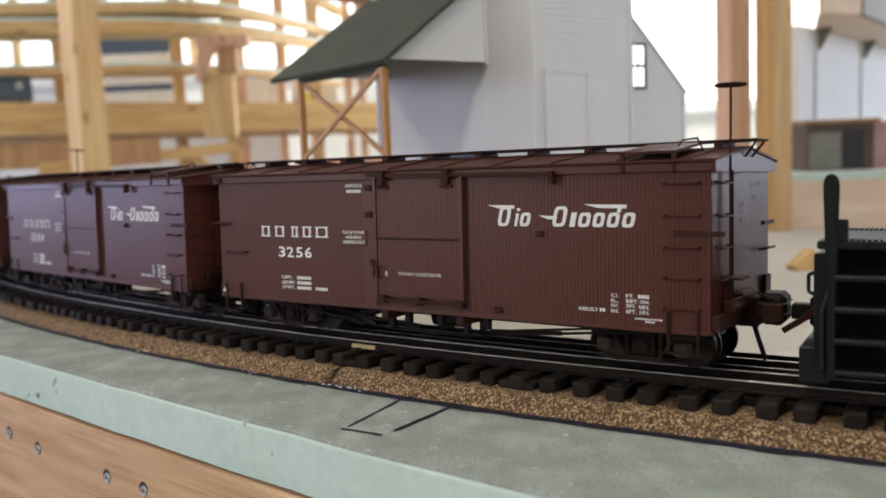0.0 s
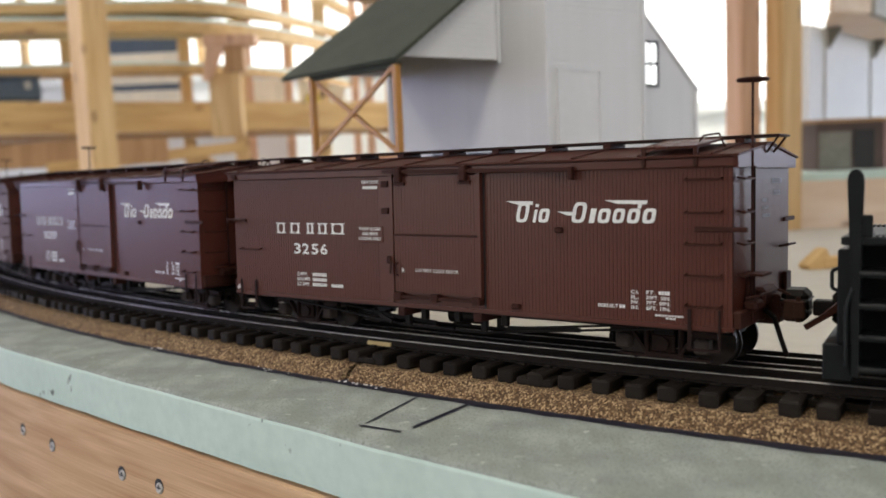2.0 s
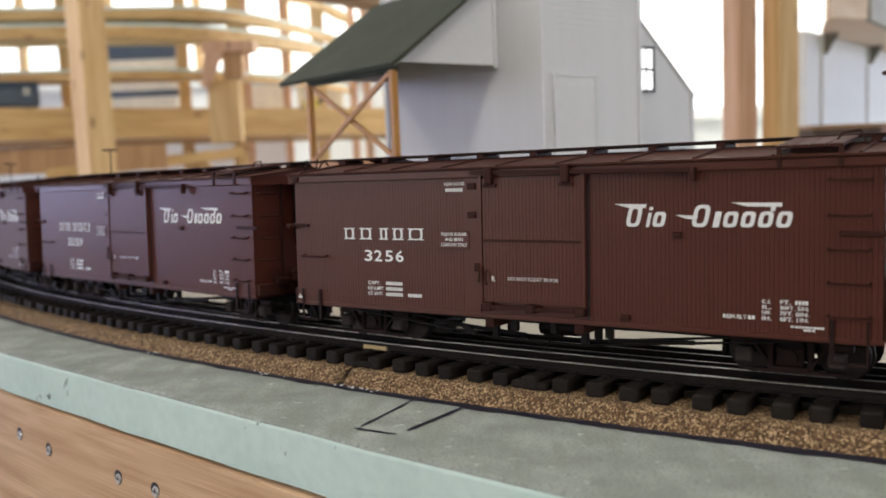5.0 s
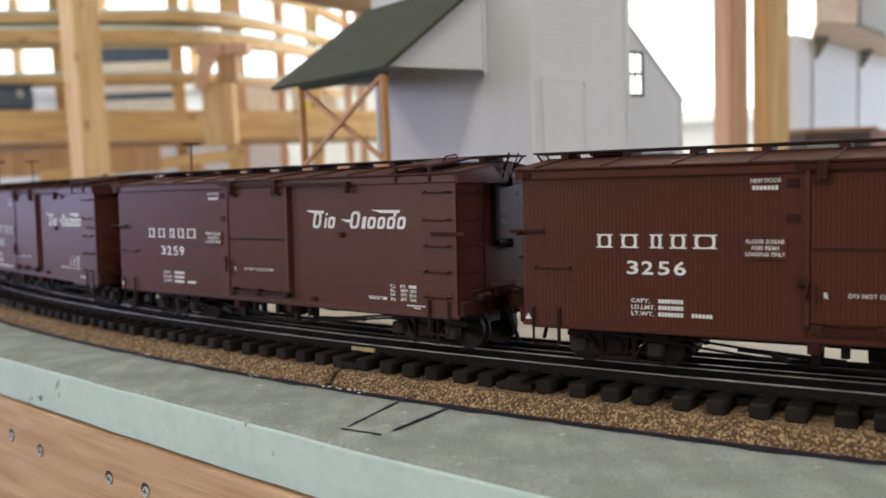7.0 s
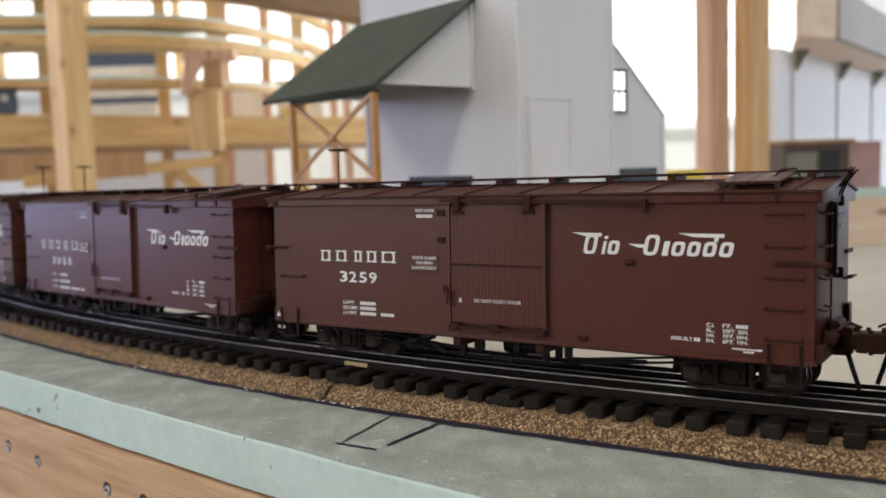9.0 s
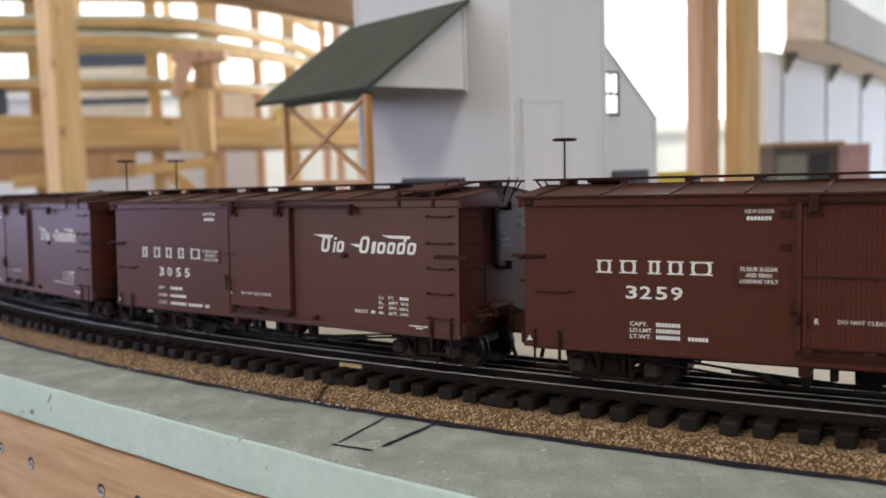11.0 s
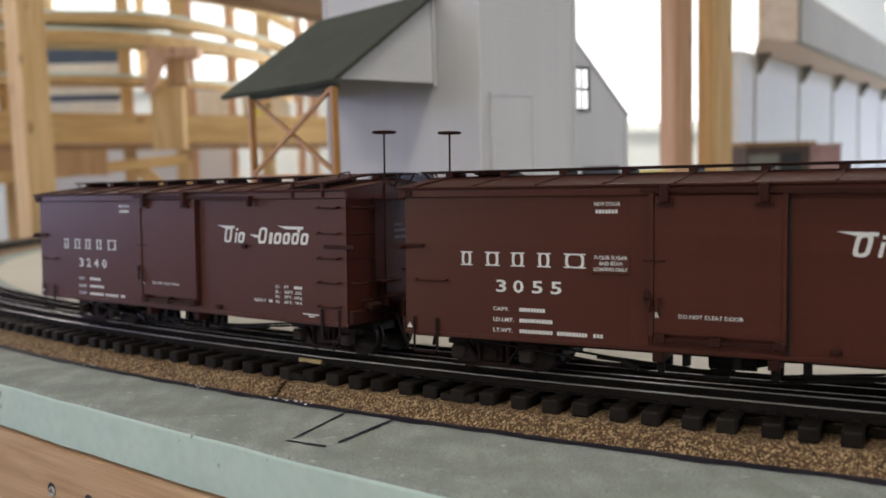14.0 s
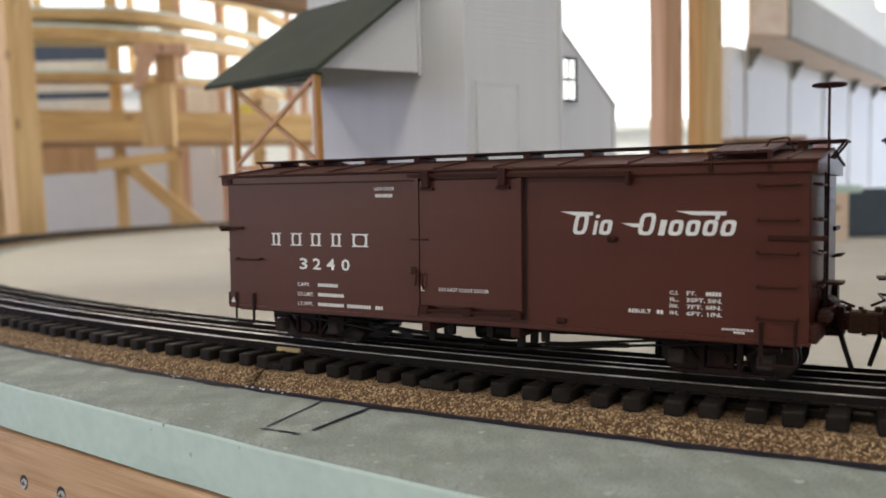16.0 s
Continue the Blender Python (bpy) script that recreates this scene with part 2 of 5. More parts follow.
M_MINT = mat("foam_edge", (0.63, 0.77, 0.71), 0.8, dark=(0.49, 0.62, 0.57), scale=16, amount=0.9, bump=0.3, bump_scale=150, fine=110, spots=(0.13, 0.165, 0.15), spot_scale=38, spot_at=0.665)
M_CORK = cork_material()
M_TIE = mat("tie_plastic", (0.021, 0.0165, 0.0135), 0.55, dark=(0.011, 0.009, 0.0075), scale=120, amount=0.8, bump=0.25, bump_scale=700, vary=0.25, spec=0.10)
M_RAIL = mat("rail_weathered", (0.022, 0.018, 0.0155), 0.75, 0.0, dark=(0.012, 0.01, 0.009), scale=60, amount=0.8, spec=0.06)
M_RAILTOP = mat("rail_head_polished", (0.74, 0.70, 0.63), 0.42, 0.9, dark=(0.22, 0.20, 0.17), scale=22, amount=0.9)
M_BRASS = mat("brass_joiner", (0.5, 0.37, 0.16), 0.6, 0.2, scale=120)
M_INK = mat("blue_marker", (0.006, 0.008, 0.026), 0.55, scale=200, amount=0.6)
M_BOARD = mat("table_board", (0.55, 0.51, 0.43), 0.75, dark=(0.45, 0.415, 0.345), scale=3.0, amount=0.9, bump=0.1, bump_scale=90, fine=40)
M_FASCIA = fascia_material()
M_LUMBER_V = lumber("stud_lumber", (0.70, 0.49, 0.245), (0.57, 0.36, 0.155), 2, 9)
M_LUMBER_P = lumber("pink_stud_lumber", (0.66, 0.42, 0.28), (0.55, 0.32, 0.19), 2, 9)
M_LUMBER_H = lumber("beam_lumber", (0.66, 0.44, 0.19), (0.53, 0.32, 0.12), 0, 9)
M_PLANKBROWN = lumber("brown_end_grain", (0.50, 0.30, 0.15), (0.40, 0.22, 0.10), 2, 9)
# Dark brown lumber, also used for the shade strip under the long beam.
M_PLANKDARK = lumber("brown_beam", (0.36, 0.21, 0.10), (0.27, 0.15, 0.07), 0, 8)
M_CLAP = mat("white_clapboard_paint", (0.66, 0.665, 0.68), 0.6, dark=(0.6, 0.605, 0.62), scale=8, amount=0.8, bump=0.06)
M_SHINGLE = mat("dark_green_roofing", (0.056, 0.066, 0.047), 0.9, dark=(0.028, 0.034, 0.025), scale=16, amount=0.9, bump=0.5, bump_scale=500, fine=220)
M_AMBER = mat("stained_strip_wood", (0.48, 0.235, 0.06), 0.5, dark=(0.36, 0.16, 0.035), scale=30, amount=0.8, stretch=(1, 1, 0.2))
# Unseen south wall, darkened so the car sides reflect little light.
M_SOUTH = mat("dark_backing_wall", (0.16, 0.13, 0.10), 0.8, dark=(0.11, 0.09, 0.07), scale=1.5, amount=0.9)
M_PALE = mat("pale_plywood_sheet", (0.86, 0.81, 0.64), 0.7, scale=3, amount=0.7)
M_WALL = mat("white_wall_paint", (0.74, 0.75, 0.72), 0.8, dark=(0.66, 0.67, 0.64), scale=1.5, amount=0.9, bump=0.05)
M_CREAM = mat("aged_cream_paint", (0.38, 0.365, 0.315), 0.7, dark=(0.31, 0.295, 0.25), scale=4, amount=0.9, bump=0.05)
M_PARTITION = mat("blue_white_partition", (0.80, 0.82, 0.81), 0.7, dark=(0.73, 0.75, 0.75), scale=2.5, amount=0.9, bump=0.05)
M_CEIL = mat("ceiling_paint", (0.7, 0.68, 0.64), 0.9, scale=1.5, amount=0.5)
M_FLOOR = mat("concrete_floor", (0.3, 0.29, 0.27), 0.7, scale=2, amount=0.8, bump=0.1)
M_SCREW = mat("zinc_screw", (0.62, 0.60, 0.56), 0.38, 0.8, dark=(0.30, 0.27, 0.23), scale=300)
# Near-black for dark fittings, and painted in for shade inside gaps and openings.
M_DARK = mat("dark_cavity", (0.015, 0.015, 0.017), 0.5)
M_GLASS_DAY = glow("daylight_outside", (0.97, 0.98, 0.97), 1.35)
M_YELLOW = mat("yellow_card", (0.75, 0.55, 0.08), 0.6, scale=10)
M_REDBROWN = mat("dark_brown_panel", (0.095, 0.06, 0.05), 0.6, scale=12)
M_PINK = mat("faded_pink_panel", (0.5, 0.3, 0.3), 0.7, scale=12)
M_GREYPANEL = mat("grey_panel", (0.22, 0.22, 0.19), 0.6, scale=12)
M_SLATE = mat("slate_blue_sheet", (0.075, 0.105, 0.14), 0.6, dark=(0.05, 0.07, 0.095), scale=4, amount=0.8)

# ---------------------------------------------------------------- mesh tools


def B():
    return bmesh.new()


def box(bm, x0, x1, y0, y1, z0, z1, bevel=0.0, m=None):
    """An axis-aligned box, its edges bevelled, turned by m."""
    made = bmesh.ops.create_cube(bm, size=1.0)["verts"]
    mm = Matrix.Translation(((x0 + x1) / 2, (y0 + y1) / 2, (z0 + z1) / 2)) @ Matrix.Diagonal((abs(x1 - x0), abs(y1 - y0), abs(z1 - z0), 1))
    bmesh.ops.transform(bm, matrix=(m @ mm) if m else mm, verts=made)
    if bevel:
        edges = list({e for v in made for e in v.link_edges})
        bmesh.ops.bevel(bm, geom=edges, offset=bevel, segments=1, affect="EDGES")
    return bm


def rod(bm, p, q, r, seg=8, r2=None):
    p, q = Vector(p), Vector(q)
    d = q - p
    m = Matrix.Translation((p + q) / 2) @ d.to_track_quat("Z", "Y").to_matrix().to_4x4()
    bmesh.ops.create_cone(bm, cap_ends=True, segments=seg, radius1=r, radius2=r if r2 is None else r2, depth=d.length, matrix=m)
    return bm


def wire(bm, pts, r, seg=6):
    for p, q in zip(pts, pts[1:]):
        rod(bm, p, q, r, seg)
    return bm


def bar(bm, p, q, w, h):
    """A squared stick from p to q, w wide and h high."""
    p, q = Vector(p), Vector(q)
    d = q - p
    m = Matrix.Translation((p + q) / 2) @ d.to_track_quat("X", "Z").to_matrix().to_4x4()
    return box(bm, -d.length / 2, d.length / 2, -w / 2, w / 2, -h / 2, h / 2, 0, m)


def prism(bm, pts, y0, y1):
    """A flat outline in x, z, drawn out from y0 to y1."""
    a = [bm.verts.new((x, y0, z)) for x, z in pts]
    b = [bm.verts.new((x, y1, z)) for x, z in pts]
    bm.faces.new(a)
    bm.faces.new(b[::-1])
    for i in range(len(pts)):
        j = (i + 1) % len(pts)
        bm.faces.new((a[j], a[i], b[i], b[j]))
    return bm


def mesh_of(name, bm, material, smooth=False):
    bmesh.ops.recalc_face_normals(bm, faces=bm.faces)
    me = bpy.data.meshes.new(name)
    bm.to_mesh(me)
    bm.free()
    me.materials.append(material)
    if smooth:
        me.shade_smooth()
    return me


def part(name, bm, material, parent, label="", smooth=False):
    """One mesh under a thing or under a part."""
    me = bm if isinstance(bm, bpy.types.Mesh) else mesh_of(name, bm, material, smooth)
    ob = new(name, me)
    ob.parent = parent
    if label:
        tagged(ob, label)
    return ob


def thing(name, m, label, category, group="", kind=""):
    ob = new(name)
    ob.empty_display_size = 0.05
    ob.matrix_world = m
    return tagged(ob, label, category, group, kind)


def solo(name, bm, material, m, label="", category="", group="", kind="", smooth=False):
    ob = new(name, mesh_of(name, bm, material, smooth))
    ob.matrix_world = m
    return tagged(ob, label, category, group, kind)


def arc_point(s, off, z):
    a = TH0 + s / R
    return (CX + (R + off) * math.cos(a), CY + (R + off) * math.sin(a), z)


EDGE = ((-9, 0.18), (-2.2, 0.178), (-1.35, 0.1755), (-1.15, 0.1765), (-1, 0.184), (-0.85, 0.1985), (-0.7, 0.2165), (-0.55, 0.2335), (0.2, 0.285), (4, 0.285))


def edge_shift(s):
    """How far the bench's cut edge strays from its mean line, which is 0.19 outside the track."""
    total = 0.0
    for k in range(-4, 5):
        q = s + 0.02 * k
        for (a, u), (b, v) in zip(EDGE, EDGE[1:]):
            if a <= q <= b:
                total += u + (v - u) * (q - a) / (b - a)
    return total / 9 - 0.19


def sweep(bm, profile, s0, s1, n, rough=0.0, close=True, wobble=0.0, edge=False):
    """A closed outline of (offset, height) carried along the curve."""
    rings = []
    for i in range(n + 1):
        s = s0 + (s1 - s0) * i / n
        ring = []
        for off, z in profile:
            o, h = off + wobble * (noise.noise((s * 14, 0, 0)) + 0.5 * noise.noise((s * 55, 7, 0))), z
            if edge and off > 0.12:
                o += edge_shift(s)
            if rough:
                o += random.uniform(-rough, rough)
                h += random.uniform(-rough, rough) * 0.6
            ring.append(bm.verts.new(arc_point(s, o, max(h, 0.0004) if rough else h)))
        rings.append(ring)
    k = len(profile)
    for a, b in zip(rings, rings[1:]):
        for j in range(k if close else k - 1):
            bm.faces.new((a[j], a[(j + 1) % k], b[(j + 1) % k], b[j]))
    if close:
        bm.faces.new(rings[0][::-1])
        bm.faces.new(rings[-1])
    return bm


def text_mesh(name, words, height, material, bold=0.0, squeeze=1.0):
    """Lettering as a thin mesh lying in x, z, facing -y; its base line starts at the origin."""
    cu = bpy.data.curves.new(name, "FONT")
    cu.body, cu.size, cu.resolution_u, cu.offset = words, height / 0.7, 2, bold * height
    tmp = bpy.data.objects.new(name, cu)
    scene.collection.objects.link(tmp)
    me = bpy.data.meshes.new_from_object(tmp.evaluated_get(bpy.context.evaluated_depsgraph_get()))
    bpy.data.objects.remove(tmp)
    me.transform(Matrix.Rotation(radians(90), 4, "X") @ Matrix.Diagonal((squeeze, 1, 1, 1)))
    me.name = name
    me.materials.clear()
    me.materials.append(material)
    return me

# ---------------------------------------------------------------- room
S0, S1 = -6.7, 2.6


def wall_with_openings(bm, x0, x1, z0, z1, y0, y1, openings):
    """A wall along x from which upright openings (x0, x1, z0, z1) are cut, left to right."""
    x = x0
    for a, b, c, d in openings:
        box(bm, x, a, y0, y1, z0, z1)
        box(bm, a, b, y0, y1, z0, c)
        box(bm, a, b, y0, y1, d, z1)
        x = b
    box(bm, x, x1, y0, y1, z0, z1)
    return bm


I4 = Matrix.Identity(4)
solo("floor", box(B(), -7, 7, -4, 7.8, FLOOR - 0.1, FLOOR), M_FLOOR, I4, "grey concrete workshop floor", "floor", kind="structure")
solo("ceiling", box(B(), -7, 7, -4, 7.8, CEIL, CEIL + 0.1), M_CEIL, I4, "pale painted workshop ceiling", "ceiling", kind="structure")
BACK = [(-4.3, -0.55, 0.86, 1.75), (1.1, 3.6, 0.42, 1.75)]
solo("wall_north", wall_with_openings(B(), -7, 7, FLOOR, CEIL, 7.6, 7.8, BACK), M_WALL, I4, "white painted wall with wide windows", "wall", kind="structure")
solo("wall_south", wall_with_openings(B(), -7, 7, FLOOR, CEIL, -4.2, -4.0, [(1.3, 3.9, 0.1, 1.5)]), M_SOUTH, I4, "unseen dark wall added behind the camera to dim reflections", "wall", kind="structure")
turn = pose(0, 0, 0, 0, 0, 90)
solo("wall_east", wall_with_openings(B(), -4, 7.8, FLOOR, CEIL, -7.2, -7.0, [(3.2, 5.6, 0.1, 1.7)]), M_WALL, turn, "white painted side wall with a window", "wall", kind="structure")
solo("wall_west", wall_with_openings(B(), -4, 7.8, FLOOR, CEIL, 7.0, 7.2, [(-2.8, -0.4, 0.1, 1.5), (1.8, 4.2, 0.1, 1.5)]), M_WALL, turn, "white painted side wall with a window", "wall", kind="structure")
solo("backdrop", box(B(), -6, 6, 8.3, 8.32, -0.5, 3.0), M_GLASS_DAY, I4, "bright overcast daylight outside the windows", "sky", kind="structure")


def window(name, x0, x1, z0, z1, panes):
    """Mullions, sill and frame in an opening of the back wall."""
    w = thing(name, I4, "white wooden window with bright daylight behind", "window", kind="structure")
    part("window_frame", box(box(box(box(B(), x0, x0 + 0.06, 7.62, 7.7, z0, z1), x1 - 0.06, x1, 7.62, 7.7, z0, z1), x0, x1, 7.622, 7.698, z0, z0 + 0.06), x0, x1, 7.622, 7.698, z1 - 0.06, z1), M_WALL, w)
    part("window_sill", box(B(), x0 - 0.05, x1 + 0.05, 7.52, 7.62, z0 - 0.04, z0 + 0.003), M_WALL, w)
    for i in range(1, panes):
        x = x0 + (x1 - x0) * i / panes
        part("mullion", box(B(), x - 0.03, x + 0.03, 7.625, 7.695, z0, z1), M_LUMBER_V, w)


window("window_1", *BACK[0], 5)
window("window_2", *BACK[1], 1)

for lx, ly, watts in CEILING_LAMPS:
    cl = thing("ceiling_fill_light", pose(lx, ly, 0, 0, 0, 20), "long white ceiling tube light, unseen and added to light the room", "ceiling light", "lights on the ceiling")
    part("housing", box(B(), -0.65, 0.65, -0.08, 0.08, CEIL - 0.05, CEIL, 0.005), M_WALL, cl)
    part("tube", rod(B(), (-0.6, 0, CEIL - 0.07), (0.6, 0, CEIL - 0.07), 0.015), glow("tube_glow", (1.0, 0.95, 0.86), 6.0), cl)

# ---------------------------------------------------------------- bench and table
solo("foam_bench", sweep(B(), [(-0.14, -0.041), (0.182, -0.041), (0.1885, -0.004), (0.1896, -0.0022), (0.1890, -0.0008), (0.187, 0.0), (-0.14, 0.0)], S0, S1, 900, wobble=0.0016, edge=True), M_FOAM, G,
     "grey-painted foam bench top with a dusty chalky surface", "bench", kind="structure")
solo("foam_edge", sweep(B(), [(0.170, -0.0405), (0.1888, -0.0405), (0.1898, -0.028), (0.1903, -0.0042), (0.1897, -0.0024), (0.18, -0.004)], S0, S1, 900, wobble=0.0016, edge=True), M_MINT, G,
     "pale mint green cut edge of the foam", "bench edge", kind="structure")
solo("bench_plywood", sweep(B(), [(-0.14, -0.0435), (0.170, -0.0435), (0.170, -0.0412), (-0.14, -0.0412)], S0, S1, 400, edge=True), M_PLANKDARK, G,
     "thin dark plywood under the foam", "plywood", kind="structure")
solo("bench_fascia", sweep(B(), [(0.160, -0.30), (0.189, -0.30), (0.189, -0.0455), (0.1865, -0.0440), (0.160, -0.0438)], S0, S1, 400, edge=True), M_FASCIA, G,
     "bent honey-coloured fir fascia board", "fascia", kind="structure")

bm = B()
ring = [bm.verts.new(arc_point(2 * math.pi * R * i / 160, -0.1405, -0.0015)) for i in range(160)]
top = bm.faces.new(ring)
out = bmesh.ops.extrude_face_region(bm, geom=[top])
bmesh.ops.translate(bm, vec=(0, 0, -0.02), verts=[v for v in out["geom"] if isinstance(v, bmesh.types.BMVert)])
solo("table_board", bm, M_BOARD, G, "pale beige painted plywood table inside the curve", "table top", kind="structure")
for k, a in enumerate((-2.6, -2.1, -1.55, -1.1, 2.7, 0.4, 1.5)):
    x, y = CX + 2.95 * math.cos(a), CY + 2.95 * math.sin(a)
    z = (G @ Vector((x, y, -0.022))).z
    solo("table_leg", box(B(), -0.045, 0.045, -0.045, 0.045, FLOOR, z), M_LUMBER_V, pose(x, y, 0), "square softwood leg under the table", "table leg", "legs under the table")
for a in (-2.75, -2.3, -1.9, -1.5):
    x, y = CX + (R + 0.12) * math.cos(a), CY + (R + 0.12) * math.sin(a)
    z = (G @ Vector((x, y, -0.047))).z
    solo("table_leg", box(B(), -0.045, 0.045, -0.045, 0.045, FLOOR, z), M_LUMBER_V, pose(x, y, 0, 0, 0, math.degrees(a)), "square softwood leg under the foam bench", "table leg", "legs under the table")


def strip(bm, p, q, w, z=0.0008):
    """A thin pen stroke on the foam between two (s, offset) places, uneven in width."""
    a, b = Vector(arc_point(p[0], p[1], z)), Vector(arc_point(q[0], q[1], z))
    d = (b - a).normalized()
    n = Vector((-d.y, d.x, 0)) * w / 2
    steps = 8
    left, right = [], []
    for i in range(steps + 1):
        c = a.lerp(b, i / steps)
        j = random.uniform(0.75, 1.2) * (0.5 if i in (0, steps) else 1)
        left.append(bm.verts.new(c + n * j))
        right.append(bm.verts.new(c - n * j))
    for i in range(steps):
        bm.faces.new((left[i], left[i + 1], right[i + 1], right[i]))
    return bm


marks = thing("pen_marks", G, "dark blue pen lines of a small open rectangle", "pen marks", kind="structure")
for p, q, w in (((-0.857, 0.171), (-0.8727, 0.0895), 0.0021), ((-0.859, 0.1758), (-0.8267, 0.1735), 0.0025), ((-0.8265, 0.163), (-0.8292, 0.0895), 0.0034), ((-0.966, 0.099), (-0.961, 0.0995), 0.0018)):
    part("pen_line", strip(B(), p, q, w), M_INK, marks)
# Traced pen line, widened to take in the shade under the cork.
bm = B()
rows = []
for i in range(700):
    s = -3.2 + 4.4 * i / 699
    w = 0.0080 + 0.0042 * noise.noise((s * 30, 0, 0)) + 0.001 * noise.noise((s * 160, 3, 0))
    rows.append((bm.verts.new(arc_point(s, 0.078, 0.0006)), bm.verts.new(arc_point(s, 0.0868 + max(w, 0.0002), 0.0006))))
for a, b in zip(rows, rows[1:]):
    bm.faces.new((a[0], b[0], b[1], a[1]))
part("pen_line", bm, M_INK, marks, "blue-black line along the cork, pen and painted shade together")
bits = B()
rg = random.Random(11)
for i in range(26):
    s = rg.choice((-1.19, -1.04, -0.945, -0.93)) + rg.gauss(0, 0.012)
    k = rg.uniform(0.0005, 0.0014)
    bmesh.ops.create_icosphere(bits, subdivisions=1, radius=1.0, matrix=Matrix.Translation(arc_point(s, 0.0845 + abs(rg.gauss(0, 0.004)), 0.0005)) @ pose(0, 0, 0, 0, 0, rg.uniform(0, 180)) @ Matrix.Diagonal((k * rg.uniform(0.8, 2.2), k, 0.0009, 1)))
tagged(part("glue_crumbs", bits, M_WHITE, marks, "whitish dried glue crumbs along the cork"), kind="stuff")

for s, z in ((-1.1176, -0.0818), (-1.0614, -0.08), (-1.2437, -0.0824), (-1.3077, -0.0793)):
    a = math.degrees(TH0 + s / R)
    t = thing("wood_screw", G @ Matrix.Translation(arc_point(s, 0.189 + edge_shift(s), z)) @ pose(0, 0, 0, 0, 0, a), "zinc cross-head wood screw in the fascia", "screw", "screws in the fascia")
    # Flat dark disc and cross paint the shade of the hole and slot.
    hole = B()
    bmesh.ops.create_circle(hole, cap_ends=True, segments=16, radius=0.0062, matrix=pose(0.0004, 0, 0, 0, 90, 0))
    part("countersink_shade", hole, M_DARK, t)
    head = B()
    bmesh.ops.create_cone(head, cap_ends=True, segments=16, radius1=0.0050, radius2=0.0040, depth=0.0012, matrix=pose(0.0008, 0.0006, -0.0012, 0, 80, 0))
    part("head", head, M_SCREW, t)
    slot = box(box(B(), 0.0013, 0.0017, -0.002, 0.0032, -0.0017, -0.0007), 0.00131, 0.00171, 0.0001, 0.0011, -0.0038, 0.0014)
    part("recess_shade", slot, M_DARK, t)

# ---------------------------------------------------------------- track
track = thing("track", G, "dark dual-gauge model track on cork roadbed", "railway track", kind="structure")
gap = -0.9517
prof = [(-0.085, 0.0004), (-0.072, 0.0115), (0.060, 0.0115), (0.0725, 0.0115), (0.0755, 0.0106), (0.0780, 0.0082), (0.0803, 0.0058), (0.0826, 0.0032), (0.0848, 0.0004)]
cork1 = part("cork_roadbed", sweep(B(), prof, gap + 0.0035, 1.6, 1100, 0.0009), M_CORK, track, "coarse brown cork strip with a crumbly edge")
cork2 = part("cork_roadbed", sweep(B(), [(o + (0.001 if o > 0 else 0), z) for o, z in prof], -3.4, gap - 0.0035, 1100, 0.0009), M_CORK, track, "coarse brown cork strip with a crumbly edge")
part("cork_roadbed", sweep(B(), prof, S0, -3.4, 200), M_CORK, track, "coarse brown cork strip")
RAILS = (0.0390, 0.0092, -0.0075, -0.0340, -0.0550)
for off in RAILS:
    p = [(off - 0.0030, 0.0211), (off + 0.0030, 0.0211), (off + 0.0030, 0.0219), (off + 0.0007, 0.0226), (off + 0.0007, 0.0258), (off + 0.0017, 0.0264), (off + 0.0017, 0.0277), (off - 0.0017, 0.0277), (off - 0.0017, 0.0264), (off - 0.0007, 0.0258), (off - 0.0007, 0.0226), (off - 0.0030, 0.0219)]
    rail = part("rail", sweep(B(), p, S0, S1, 420), M_RAIL, track)
    part("rail_head", sweep(B(), [(off - 0.0008, 0.0278), (off + 0.0017, 0.0274), (off + 0.0016, 0.0279), (off + 0.0009, 0.0283), (off - 0.0003, 0.0282)] if off > 0 else [(off - 0.0005, 0.0278), (off + 0.0010, 0.0278), (off + 0.0006, 0.0281), (off - 0.0002, 0.0281)], S0, S1, 420), M_RAILTOP, rail, "polished rail top")
part("rail_joiner", sweep(B(), [(0.0367, 0.0220), (0.0418, 0.0220), (0.0412, 0.0252), (0.0400, 0.0252), (0.0398, 0.0226), (0.0373, 0.0226)], -0.965, -0.940, 4), M_BRASS, track, "bright brass rail joiner")

TIE_GAP = 0.0235
tie_bm = box(B(), -0.063, 0.0665, -0.0062, 0.0062, 0.0, 0.0099, 0.0013)
tie_me = mesh_of("tie", tie_bm, M_TIE)
rnd = random.Random(4)


def tie_pose(i):
    s = -0.51 - TIE_GAP * i
    a = math.degrees(TH0 + s / R)
    return Matrix.Translation(arc_point(s, rnd.uniform(-0.0015, 0.0015), 0.0114)) @ pose(0, 0, 0, rnd.uniform(-1, 1), rnd.uniform(-0.3, 0.3), a + rnd.uniform(-1.8, 1.8))


for i in range(-40, 116):
    t = new("tie", tie_me)
    t.parent = track
    t.matrix_local = tie_pose(i)
for off in RAILS:
    part("tie_web", sweep(B(), [(off - 0.004, 0.0125), (off + 0.0012, 0.0125), (off + 0.0012, 0.0168), (off - 0.004, 0.0168)], -3.2, 0.42, 260), M_TIE, track)
rest = B()
for i in list(range(116, 262)) + list(range(-130, -40)):
    box(rest, -0.063, 0.0665, -0.0062, 0.0062, 0.0, 0.0099, 0, tie_pose(i))
tagged(part("far_ties", rest, M_TIE, track), kind="stuff")
bm = B()
rnd = random.Random(4)
